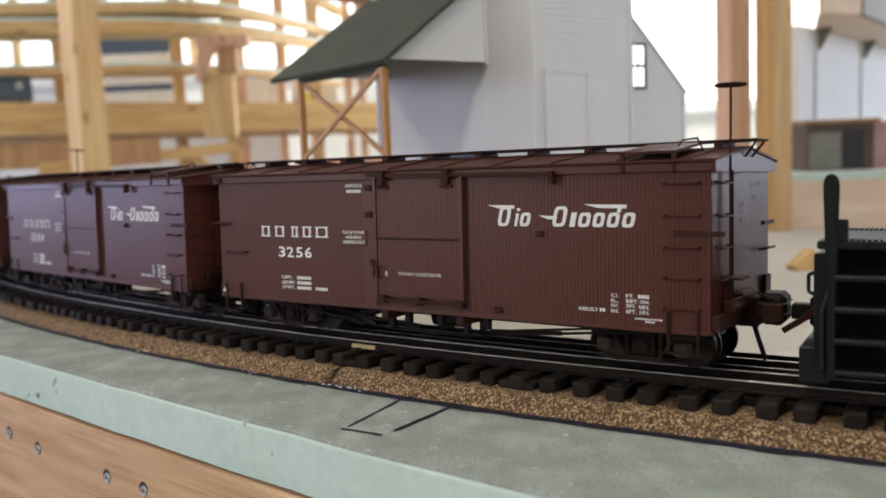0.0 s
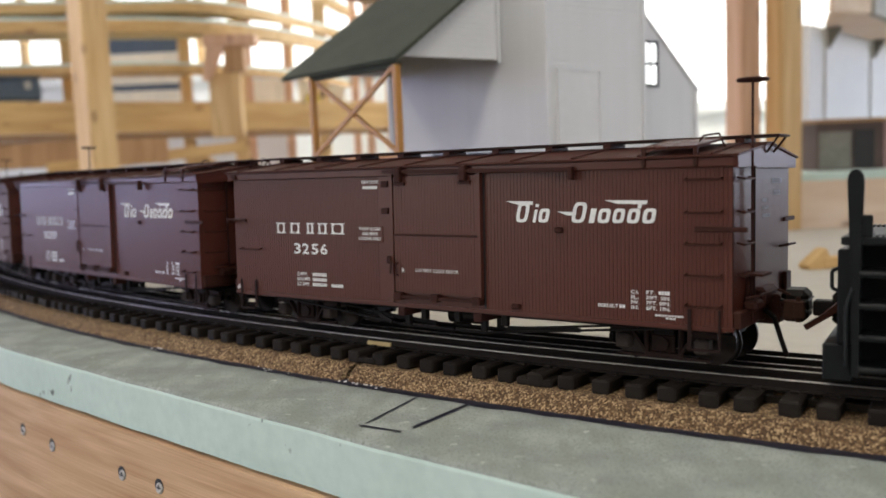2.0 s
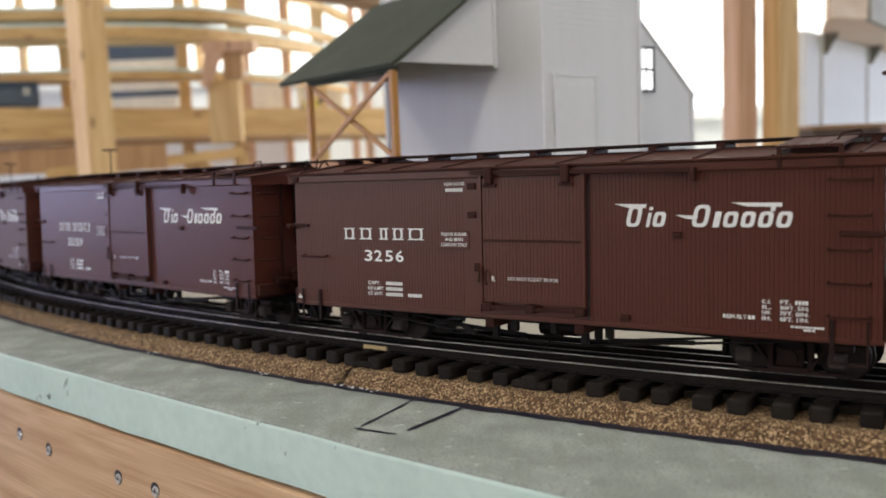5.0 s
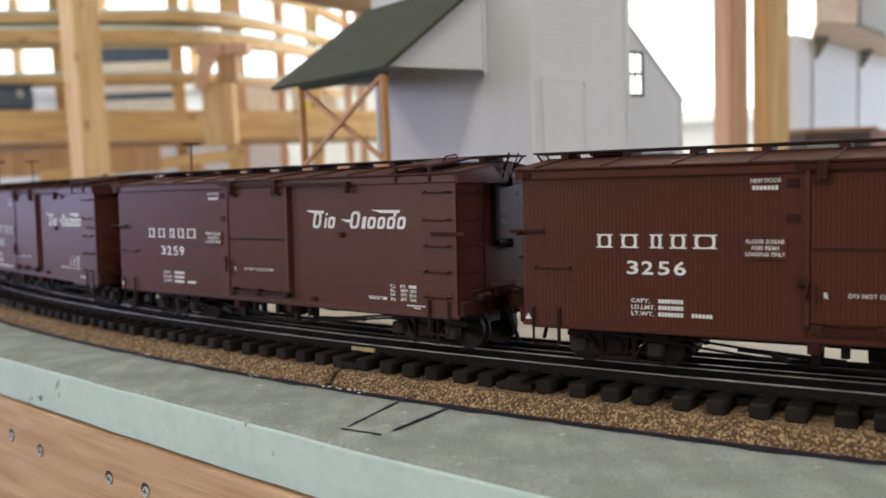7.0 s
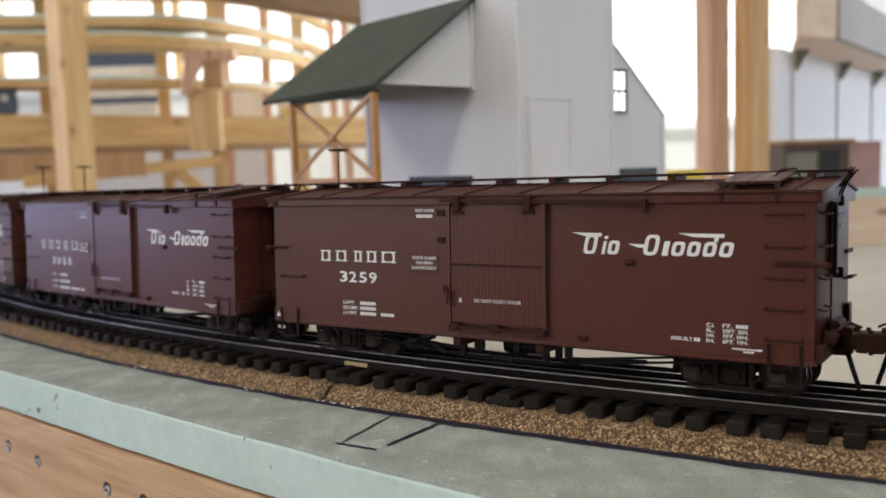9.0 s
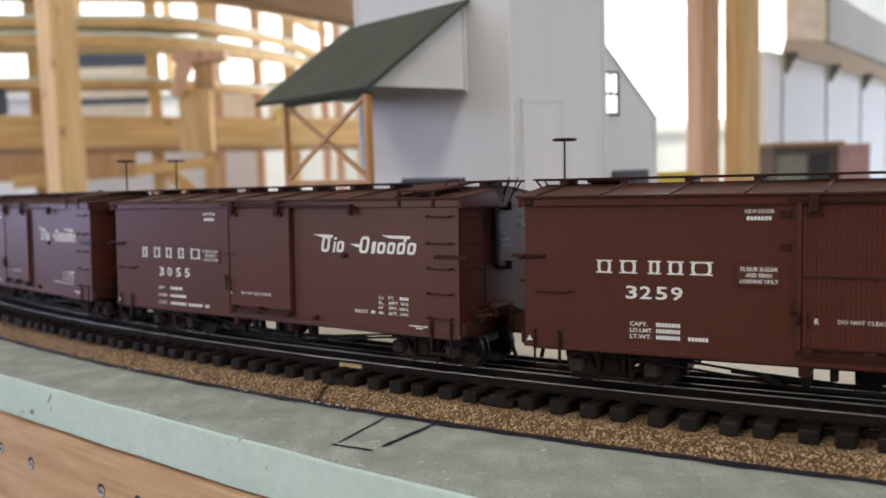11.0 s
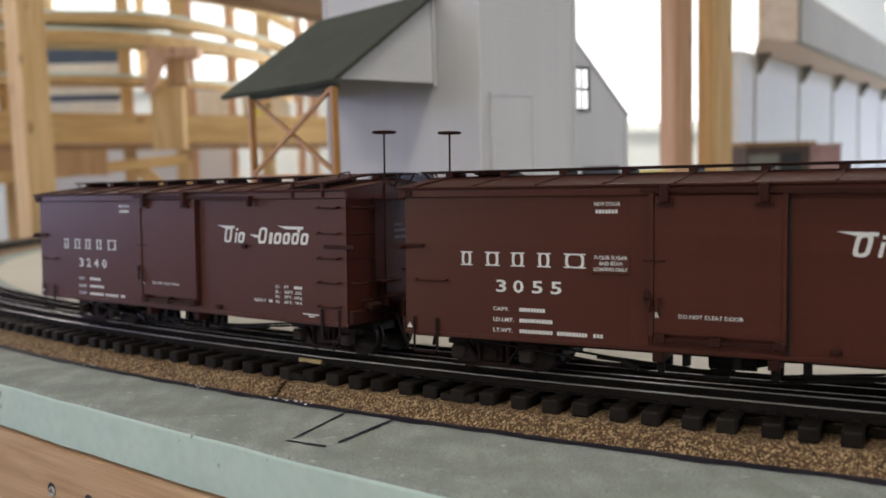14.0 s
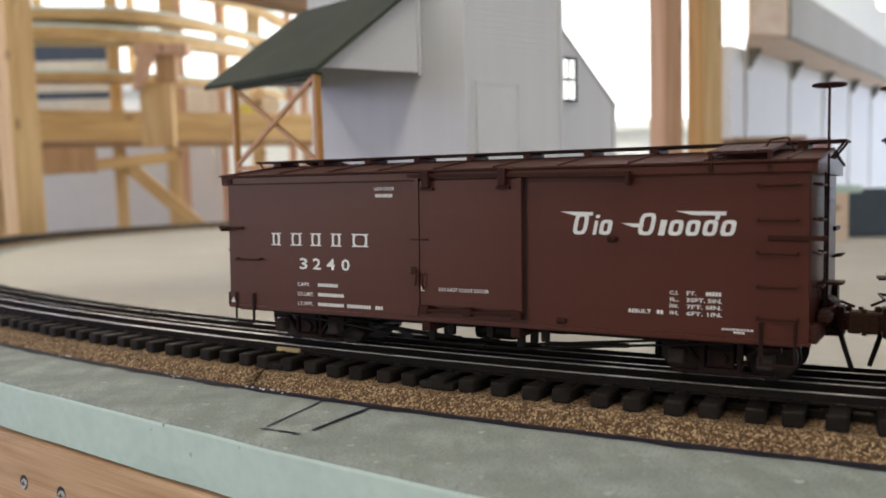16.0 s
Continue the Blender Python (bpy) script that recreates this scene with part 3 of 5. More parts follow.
for i in range(-30, 60):
    m = tie_pose(i)
    for off in RAILS[:2]:
        box(bm, off - 0.0066, off - 0.0034, -0.0026, 0.0026, 0.0099, 0.0114, 0, m)
        box(bm, off + 0.0034, off + 0.0066, -0.0026, 0.0026, 0.0099, 0.0114, 0, m)
tagged(part("rail_clips", bm, M_TIE, track), kind="stuff")
for s in (-0.95, -0.955 + 0.012, -0.80, -0.787):
    m = Matrix.Translation(arc_point(s, 0.0, 0.0114)) @ pose(0, 0, 0, 0, 0, math.degrees(TH0 + s / R))
    part("tie_strap", box(B(), 0.045, 0.0662, -0.0075, 0.0075, 0.0004, 0.0055, 0.001, m), M_TIE, track)

# ---------------------------------------------------------------- boxcars
W2 = 0.062


def groove_board(width, height, material, name, e=0.00018, d=0.00018):
    """One tongue-and-groove board facing -y, with chamfered long edges."""
    bm = B()
    outline = [(0, d), (e, 0), (width - e, 0), (width, d)]
    lo = [bm.verts.new((x, y, 0)) for x, y in outline]
    hi = [bm.verts.new((x, y, height)) for x, y in outline]
    for i in range(3):
        bm.faces.new((lo[i], lo[i + 1], hi[i + 1], hi[i]))
    bm.faces.new(lo[::-1])
    bm.faces.new(hi)
    return mesh_of(name, bm, material)


NB = 160
BW = 0.45 / NB
ME_SIDE = groove_board(BW, 0.1000, M_CAR, "siding_board", 0.00028, 0.00032)
ME_SOFT = groove_board(BW, 0.1000, M_CAR, "siding_board", 0.00018, 0.00014)
ME_DOORH = groove_board(0.078 / 28, 0.0435, M_CAR, "door_board", 0.00028, 0.00032)
ME_END = groove_board(0.122 / 42, 0.1010, M_END, "end_board", 0.00008, 0.00003)
ME_SMOOTH = groove_board(BW, 0.1000, M_CAR, "siding_board", 0.00006, 0.00003)
ME_DOOR_SMOOTH = groove_board(0.078 / 28, 0.089, M_CAR, "door_board", 0.00006, 0.00003)
ME_SMOOTH_END = groove_board(0.122 / 42, 0.1010, M_END, "end_board", 0.00006, 0.00002)


def grab(bm, x0, x1, y, z, out=0.0045, r=0.0007):
    """A grab iron along x on a side wall at y, standing out towards -y."""
    return wire(bm, [(x0, y, z), (x0, y - out, z - 0.001), (x1, y - out, z - 0.001), (x1, y, z)], r)


def frame_glyph(bm, x0, x1, z0, z1, stroke, slant, y, thin=None):
    """A plain upright shape: a rounded slanted ring (or a bar where it is narrow), no letter."""
    thin = thin or stroke * 0.6
    f = lambda x, z: (x + slant * (z - z0), z)
    cx, cz, hx, hz = (x0 + x1) / 2, (z0 + z1) / 2, (x1 - x0) / 2, (z1 - z0) / 2
    if hx < stroke * 1.05:
        return prism(bm, [f(x0, z0), f(x1, z0), f(x1, z1), f(x0, z1)], y, y + 0.0002)
    n = 24
    loops = []
    for rx, rz in ((hx, hz), (hx - stroke, hz - thin)):
        pts = []
        for i in range(n):
            a = 2 * math.pi * i / n
            c, s = math.cos(a), math.sin(a)
            pts.append(f(cx + rx * math.copysign(abs(c) ** 0.55, c), cz + rz * math.copysign(abs(s) ** 0.55, s)))
        loops.append(pts)
    o = [bm.verts.new((x, y, z)) for x, z in loops[0]]
    i_ = [bm.verts.new((x, y, z)) for x, z in loops[1]]
    ob = [bm.verts.new((x, y + 0.0002, z)) for x, z in loops[0]]
    for k in range(n):
        j = (k + 1) % n
        bm.faces.new((o[k], o[j], i_[j], i_[k]))
        bm.faces.new((o[j], o[k], ob[k], ob[j]))
    return bm


def words(parent, text, x, z, h, y, width=None, bold=0.0, name="lettering"):
    me = text_mesh(name, text, h, M_WHITE, bold)
    if width:
        xs = [v.co.x for v in me.vertices]
        k = width / (max(xs) - min(xs))
        me.transform(Matrix.Diagonal((k, 1, 1, 1)))
    ob = part(name, me, M_WHITE, parent)
    ob.location = (x, y, z)
    return ob


def bars(parent, rows, y):
    """Unreadable small writing: plain bars (x0, x1, z0, z1)."""
    bm = B()
    for x0, x1, z0, z1 in rows:
        n = max(1, round((x1 - x0) / 0.0021))
        w = (x1 - x0) / n
        for i in range(n):
            box(bm, x0 + i * w, x0 + (i + 0.78) * w, y, y + 0.0002, z0, z1)
    return tagged(part("small_print_bar", bm, M_WHITE, parent), kind="stuff")


WY = 0.0125


def wheelset(truck, x):
    bm = B()
    rod(bm, (x, WY - 0.03, 0.0158), (x, WY + 0.03, 0.0158), 0.0022)
    ob = part("axle", bm, M_BLACK, truck)
    for sy in (-1, 1):
        w = B()
        rod(w, (x, WY + sy * 0.0187, 0.0158), (x, WY + sy * 0.0245, 0.0158), 0.0158, 24)
        rod(w, (x, WY + sy * 0.0168, 0.0158), (x, WY + sy * 0.0187, 0.0158), 0.0175, 24)
        rod(w, (x, WY + sy * 0.0245, 0.0158), (x, WY + sy * 0.0258, 0.0158), 0.005, 12)
        part("wheel", w, M_WHEEL, truck)
    return ob


def truck_parts(car, x):
    tr = part("truck", box(B(), x - 0.008, x + 0.008, -0.03, 0.046, 0.012, 0.027, 0.001), M_BLACK, car, "black arch-bar truck")
    for dx in (-0.028, 0.028):
        wheelset(tr, x + dx)
    for sy in (-1, 1):
        y = 0.007 + sy * 0.0365
        bm = B()
        pts = [(x - 0.037, y, 0.024), (x - 0.022, y, 0.024), (x - 0.012, y, 0.029), (x + 0.012, y, 0.029), (x + 0.022, y, 0.024), (x + 0.037, y, 0.024)]
        for p, q in zip(pts, pts[1:]):
            bar(bm, p, q, 0.005, 0.0018)
        pts = [(x - 0.037, y, 0.0222), (x - 0.022, y, 0.0222), (x - 0.011, y, 0.008), (x + 0.011, y, 0.008), (x + 0.022, y, 0.0222), (x + 0.037, y, 0.0222)]
        for p, q in zip(pts, pts[1:]):
            bar(bm, p, q, 0.0048, 0.0018)
        bar(bm, (x - 0.033, y, 0.0062), (x + 0.033, y, 0.0062), 0.0046, 0.0016)
        for dx in (-0.012, 0.012):
            rod(bm, (x + dx, y, 0.005), (x + dx, y, 0.030), 0.0022)
        part("side_frame", bm, M_GEAR, tr)
        for dx in (-0.028, 0.028):
            j = box(B(), x + dx - 0.0052, x + dx + 0.0052, y - sy * 0.003, y + sy * 0.0065, 0.0108, 0.0205, 0.0012)
            part("journal_box", j, M_DUST, tr, "dusty grey-brown journal box")
        s = B()
        box(s, x - 0.0085, x + 0.0085, y - 0.001, y + sy * 0.0022, 0.0095, 0.0215, 0.001)
        rod(s, (x, y + sy * 0.0015, 0.0155), (x, y + sy * 0.0045, 0.0155), 0.0046, 12)
        part("spring", s, M_GEAR, tr)
    for dx in (math.copysign(0.0465, -x),):
        b = bar(B(), (x + dx, -0.014, 0.014), (x + dx, 0.039, 0.014), 0.0028, 0.0035)
        for sy in (-1, 1):
            box(b, x + dx - 0.002, x + dx + 0.002, WY + sy * 0.0216 - 0.0035, WY + sy * 0.0216 + 0.0035, 0.0095, 0.0205, 0.001)
        part("brake_beam", b, M_BLACK, tr)


def coupler_parts(car, e):
    bm = B()
    box(bm, e * 0.222, e * 0.238, -0.007, 0.007, 0.031, 0.05, 0.001)
    c = part("draft_gear", bm, M_HARD, car)
    bm = B()
    box(bm, e * 0.232, e * 0.2425, -0.0055, 0.0055, 0.0352, 0.0455, 0.0008)
    box(bm, e * 0.2400, e * 0.2484, -0.0082, 0.0076, 0.0335, 0.0470, 0.0012)
    box(bm, e * 0.2465, e * 0.2535, -0.0085 * e, -0.0008 * e, 0.0345, 0.0465, 0.0010)
    rod(bm, (e * 0.2495, -0.0060 * e, 0.0325), (e * 0.2495, -0.0060 * e, 0.0490), 0.0015, 8)
    for k in (0.2355, 0.2385):
        rod(bm, (e * k, -0.0068, 0.0405), (e * k, 0.0068, 0.0405), 0.0016, 8)
    box(bm, e * 0.2385, e * 0.2420, -0.0030, 0.0030, 0.0465, 0.0500, 0.0006)
    part("coupler_head", bm, M_RUST, c, "dull rust-brown cast coupler head")
    bm = B()
    y = -0.012 * e
    wire(bm, [(e * 0.230, y, 0.040), (e * 0.236, y, 0.036), (e * 0.240, y + 0.001, 0.022), (e * 0.2435, y + 0.003, 0.010)], 0.0016, 8)
    part("air_hose", bm, M_BLACK, c)
    bm = B()
    wire(bm, [(e * 0.229, -0.050 * e, 0.052), (e * 0.236, -0.045 * e, 0.0535), (e * 0.236, -0.006 * e, 0.0535), (e * 0.244, -0.004 * e, 0.050)], 0.0009, 6)
    part("uncoupling_lever", bm, M_HARD, c)


def boxcar(number, late, staff_end, staff_y):
    """A wooden narrow-gauge boxcar; x forwards, z = 0 at the rail's top. late: its plain single-piece door and wide lettering."""
    car = thing("boxcar", I4, "brown wooden boxcar model with white lettering, number " + number, "model boxcar", "boxcars of the train")
    # body and siding
    body = part("body", box(box(B(), -0.2243, 0.2243, -0.0612, 0.0615, 0.0345, 0.1390), -0.22, 0.22, -0.0613, 0.0613, 0.0312, 0.0345), M_CAR, car)
    for i in range(NB):
        x = -0.225 + i * BW
        if -0.0385 < x + BW / 2 < 0.0425:
            continue
        ob = new("siding_board", ME_SMOOTH if late else (ME_SIDE if number == "3256" else ME_SOFT))
        ob.parent = body
        ob.location = (x, -W2, 0.0345)
    for e in (-1, 1):
        for i in range(42):
            ob = new("end_board", ME_SMOOTH_END if late else ME_END)
            ob.parent = body
            ob.matrix_local = pose(e * 0.2254, (-0.061 + i * 0.122 / 42) if e > 0 else (0.061 - i * 0.122 / 42), 0.0350, 0, 0, 90 * e)
    for sy in (-1, 1):
        part("fascia_board", box(B(), -0.2285, 0.2285, sy * 0.0618, sy * 0.0648, 0.1336, 0.1397, 0.0006), M_CAR, car)
        part("side_sill_strip", box(B(), -0.2262, 0.2262, sy * 0.0612, sy * 0.0624, 0.0322, 0.0344), M_CAR, car)
    for e in (-1, 1):
        gable = B()
        f = [(-0.0648, 0.1330), (0.0648, 0.1330), (0.0655, 0.1400), (0, 0.1488), (-0.0655, 0.1400)]
        prism(gable, f, 0, 0.003)
        bmesh.ops.transform(gable, matrix=pose(e * 0.2262, 0, 0, 0, 0, 90) @ Matrix.Translation((0, 0 if e < 0 else -0.003, 0)), verts=gable.verts)
        part("end_fascia", gable, M_END, car)
        part("end_sill", box(B(), e * 0.2245, e * 0.2295, -0.0605, 0.0605, 0.0335, 0.0445, 0.0008), M_HARD, car)
    # roof
    roof = B()
    prism(roof, [(-0.0672, 0.1398), (-0.0672, 0.1411), (0, 0.1500), (0.0672, 0.1411), (0.0672, 0.1398), (0, 0.1483)], -0.2305, 0.2305)
    bmesh.ops.transform(roof, matrix=pose(0, 0, 0, 0, 0, 90), verts=roof.verts)
    rf = part("roof", roof, M_ROOF, car)
    seam = mesh_of("roof_seam", bar(B(), (0, -0.0668, 0.1415), (0, -0.0005, 0.1505), 0.0016, 0.0017), M_ROOF)
    seam2 = mesh_of("roof_seam", bar(B(), (0, 0.0668, 0.1415), (0, 0.0005, 0.1505), 0.0016, 0.0017), M_ROOF)
    saddle = mesh_of("saddle", box(B(), -0.003, 0.003, -0.0125, 0.0125, 0.1493, 0.1527), M_HARD)
    for i in range(10):
        x = -0.2135 + i * 0.427 / 9
        for me, nm in ((seam, "roof_seam"), (seam2, "roof_seam"), (saddle, "saddle")):
            ob = new(nm, me)
            ob.parent = rf
            ob.location.x = x
    for k in (-1, 0, 1):
        part("running_board", box(B(), -0.239, 0.239, k * 0.0085 - 0.0039, k * 0.0085 + 0.0039, 0.1529, 0.1544, 0.0004), M_WALK, car)
    for e in (-1, 1):
        b = B()
        for y in (-0.009, 0.009):
            wire(b, [(e * 0.237, y, 0.1528), (e * 0.2295, y * 0.8, 0.1430)], 0.0008)
        part("running_board_bracket", b, M_HARD, car)
        # corner platform beside the ladder
        sy = -e
        lat = B()
        for k in range(4):
            x = e * (0.171 + 0.0095 * k)
            bar(lat, (x, sy * 0.0135, 0.1527), (x, sy * 0.0645, 0.1462), 0.0086, 0.0016)
        part("roof_step_board", lat, M_ROOF, car)
        for x in (e * 0.169, e * 0.203):
            lb = box(B(), x - 0.0013, x + 0.0013, sy * 0.0635, sy * 0.0658, 0.1355, 0.1464)
            bar(lb, (x, sy * 0.0655, 0.1355), (x, sy * 0.0615, 0.134), 0.002, 0.002)
            part("roof_step_bracket", lb, M_HARD, car)
        part("roof_grab", wire(B(), [(e * 0.196, sy * 0.040, 0.1495), (e * 0.199, sy * 0.040, 0.1540), (e * 0.209, sy * 0.040, 0.1550), (e * 0.213, sy * 0.040, 0.1465)], 0.0006), M_HARD, car)
    # doors and their track
    door = part("door", box(B(), -0.0385, 0.0425, -0.0636, -0.0618, 0.0425, 0.1345), M_CAR, car)
    for i in range(28):
        x = -0.037 + i * 0.078 / 28
        if late:
            ob = new("door_board", ME_DOOR_SMOOTH)
            ob.parent, ob.location = door, (x, -0.0656, 0.0440)
        else:
            for z in (0.0440, 0.0889):
                ob = new("door_board", ME_DOORH)
                ob.parent, ob.location = door, (x, -0.0656, z)
    if not late:
        part("door_rail", box(B(), -0.0374, 0.0411, -0.0661, -0.0640, 0.0872, 0.0889, 0.0003), M_HARD, door)
    part("door_edge", box(B(), -0.0402, -0.0375, -0.0664, -0.0615, 0.0420, 0.1350), M_CAR, door)
    part("door_edge", box(B(), 0.0412, 0.0438, -0.0662, -0.0615, 0.0420, 0.1350), M_CAR, door)
    # Solid dark strips stand in for the shade beside the door.
    part("door_gap_shade", box(B(), -0.0412, -0.0404, -0.0634, -0.0612, 0.0420, 0.1345), M_DARK, car)
    part("door_gap_shade", box(B(), 0.0439, 0.0456, -0.0623, -0.0612, 0.0350, 0.1345), M_DARK, car)
    post = box(B(), -0.0535, -0.0412, -0.0629, -0.0615, 0.0346, 0.1340)
    part("door_post", post, M_CAR, car)
    dt = B()
    bar(dt, (-0.046, -0.0668, 0.1372), (0.118, -0.0668, 0.1345), 0.0022, 0.0028)
    box(dt, 0.1165, 0.1195, -0.0692, -0.064, 0.1275, 0.1365, 0.0004)
    part("door_track", dt, M_HARD, car)
    for x in (-0.030, 0.0305):
        h = box(box(B(), x - 0.0028, x + 0.0028, -0.0702, -0.0655, 0.1285, 0.1405, 0.0007), x - 0.0052, x + 0.0052, -0.0678, -0.0655, 0.1262, 0.1285)
        part("door_hanger", h, M_HARD, door)
    dg = B()
    bar(dg, (-0.037, -0.0668, 0.0402), (0.044, -0.0668, 0.0402), 0.0016, 0.0022)
    for x in (-0.033, 0.002, 0.040):
        box(dg, x - 0.0035, x + 0.0035, -0.0688, -0.0618, 0.0375, 0.0435, 0.0007)
    part("door_guide", dg, M_HARD, car)
    lt = B()
    box(lt, -0.0445, -0.0395, -0.0672, -0.0625, 0.0655, 0.0715, 0.0008)
    wire(lt, [(-0.0405, -0.067, 0.071), (-0.0385, -0.0685, 0.066), (-0.0395, -0.0685, 0.058)], 0.0009)
    if late:
        box(lt, -0.0440, -0.030, -0.0668, -0.0655, 0.0905, 0.0918)
    wire(lt, [(-0.0335, -0.066, 0.0665), (-0.0335, -0.0685, 0.0655), (-0.0335, -0.0685, 0.0575), (-0.0335, -0.066, 0.0565)], 0.0006)
    part("door_latch", lt, M_HARD, door)
    for x, z in () if late else ((-0.0475, 0.1275), (-0.0475, 0.1065)):
        part("plate", box(B(), x - 0.0035, x + 0.0035, -0.0642, -0.0625, z - 0.0024, z + 0.0024, 0.0003), M_HARD, car)
    part("bolt_plate", box(B(), 0.1035, 0.1095, -0.0652, -0.0615, 0.0915, 0.0955, 0.001), M_HARD, car)
    part("bolt_plate", box(B(), 0.068, 0.075, -0.0652, -0.0615, 0.0365, 0.0405, 0.001), M_HARD, car)
    for x in (-0.2235,):
        part("bolt_plate", box(B(), x, x + 0.006, -0.0665, -0.0640, 0.1345, 0.1385, 0.0006), M_HARD, car)
    # grab irons, flat corner bars, stirrups
    for z in (0.127, 0.1065, 0.0868, 0.0672, 0.048):
        part("grab_iron", grab(B(), 0.1965, 0.2185, -W2, z), M_HARD, car)
    part("grab_iron", grab(B(), -0.215, -0.190, -W2, 0.0735), M_HARD, car)
    part("corner_bar", box(B(), 0.202, 0.2345, -0.0642, -0.0622, 0.0938, 0.0968, 0.0004), M_HARD, car)
    part("corner_bar", box(B(), -0.2345, -0.209, -0.0642, -0.0622, 0.0968, 0.0995, 0.0004), M_HARD, car)
    for e in (-1, 1):
        for sy in (-1, 1):
            st = B()
            a, b = e * 0.1985, e * 0.2175
            for x, w in ((a, 0.0022), (b, 0.0014)):
                box(st, x - w / 2, x + w / 2, sy * 0.0630, sy * 0.0640, 0.0205, 0.0450)
            box(st, a - 0.0011, b + 0.0007, sy * 0.0630, sy * 0.0655, 0.0190, 0.0205)
            part("stirrup_step", st, M_GEAR, car)
        y0 = -0.057 * e
        for z in (0.127, 0.1065, 0.0868, 0.0672):
            g = B()
            wire(g, [(e * 0.2258, y0, z), (e * 0.2305, y0, z - 0.001), (e * 0.2305, y0 + e * 0.022, z - 0.001), (e * 0.2258, y0 + e * 0.022, z)], 0.0007)
            part("grab_iron", g, M_HARD, car)
        part("ladder_stile", box(B(), e * 0.2290, e * 0.2302, y0 + e * 0.0225, y0 + e * 0.0240, 0.046, 0.134, 0.0003), M_GEAR, car)
        g = B()
        wire(g, [(e * 0.2258, e * 0.036, 0.0785), (e * 0.2315, e * 0.036, 0.0795), (e * 0.2315, e * 0.056, 0.0795), (e * 0.2258, e * 0.056, 0.0785)], 0.0008)
        part("grab_iron", g, M_HARD, car)
        part("corner_bar", box(B(), e * 0.2255, e * 0.2275, e * 0.045, e * 0.070, 0.0955, 0.0985, 0.0004), M_HARD, car)
        part("end_plank", box(B(), e * 0.2256, e * 0.2290, e * 0.050 - 0.006, e * 0.050 + 0.006, 0.0430, 0.0600, 0.0006), M_HARD, car)
        coupler_parts(car, e)
        truck_parts(car, e * 0.1680)
    # brake staff and wheel
    e = staff_end
    y = staff_y
    bs = part("brake_staff", wire(B(), [(e * 0.2295, y, 0.035), (e * 0.2295, y, 0.187)], 0.0008, 8), M_HARD, car, "upright brake staff with a horizontal wheel")
    bw = B()
    for i in range(20):
        a, b = 2 * math.pi * i / 20, 2 * math.pi * (i + 1) / 20
        rod(bw, (e * 0.2295 + 0.0092 * math.cos(a), y + 0.0092 * math.sin(a), 0.187), (e * 0.2295 + 0.0092 * math.cos(b), y + 0.0092 * math.sin(b), 0.187), 0.0009, 6)
    for i in range(5):
        a = 2 * math.pi * i / 5
        rod(bw, (e * 0.2295, y, 0.187), (e * 0.2295 + 0.0092 * math.cos(a), y + 0.0092 * math.sin(a), 0.187), 0.0007, 6)
    part("brake_wheel", bw, M_HARD, bs)
    part("staff_step", box(box(B(), e * 0.2258, e * 0.239, y - 0.009, y + 0.009, 0.0655, 0.0672), e * 0.226, e * 0.2285, y - 0.002, y + 0.002, 0.046, 0.066), M_HARD, bs)
    # brake housing low on the end, and the long vertical gear on the other end
    part("brake_housing", box(box(B(), 0.2256, 0.2335, -0.024, 0.004, 0.044, 0.056, 0.002), 0.2256, 0.2345, -0.045, -0.028, 0.043, 0.05, 0.002), M_HARD, car)
    if staff_end < 0:
        gear = B()
        box(gear, 0.2256, 0.2300, -0.018, -0.012, 0.088, 0.132, 0.0006)
        for z in (0.134, 0.086):
            rod(gear, (0.2262, -0.012, z), (0.2262, 0.006, z), 0.0028)
            rod(gear, (0.228, 0.004, z - 0.004), (0.228, 0.004, z + 0.003), 0.003)
        wire(gear, [(0.2285, -0.006, 0.136), (0.237, -0.009, 0.156)], 0.0006)
        wire(gear, [(0.2285, 0.004, 0.136), (0.237, 0.004, 0.156)], 0.0006)
        part("end_gear", gear, M_BLACK, car)
    # underframe
    u = box(box(B(), -0.21, 0.21, -0.014, 0.014, 0.0215, 0.0318), -0.22, 0.22, -0.056, 0.056, 0.0298, 0.0318)
    part("centre_sill", u, M_BLACK, car)
    for x in (-0.036, 0.036):
        part("needle_beam", box(B(), x - 0.0035, x + 0.0035, -0.0605, 0.0605, 0.0240, 0.0312, 0.0006), M_HARD, car)
        for y in (-0.05, -0.028, 0.028, 0.05):
            q = B()
            box(q, x - 0.0025, x + 0.0025, y - 0.0025, y + 0.0025, 0.0155, 0.0242, 0.0008)
            part("queen_post", q, M_BLACK, car)
    for y in (-0.05, -0.028, 0.028, 0.05):
        tr = wire(B(), [(-0.205, y, 0.0318), (-0.036, y, 0.0148), (0.036, y, 0.0148), (0.205, y, 0.0318)], 0.0009)
        rod(tr, (-0.008, y, 0.0148), (0.008, y, 0.0148), 0.0018)
        part("truss_rod", tr, M_BLACK, car)
    bc = B()
    rod(bc, (-0.008, -0.03, 0.0235), (0.022, -0.03, 0.0235), 0.0065, 14)
    rod(bc, (0.022, -0.03, 0.0235), (0.032, -0.03, 0.0235), 0.004, 12, 0.0015)
    part("brake_cylinder", bc, M_BLACK, car)
    for p, q, w, hh in (((-0.085, -0.035, 0.020), (-0.02, -0.035, 0.016), 0.002, 0.003), ((0.05, -0.04, 0.018), (0.11, -0.04, 0.021), 0.002, 0.003), ((-0.062, -0.055, 0.0225), (-0.05, -0.055, 0.0175), 0.002, 0.003)):
        part("brake_lever", bar(B(), p, q, w, hh), M_BLACK, car)
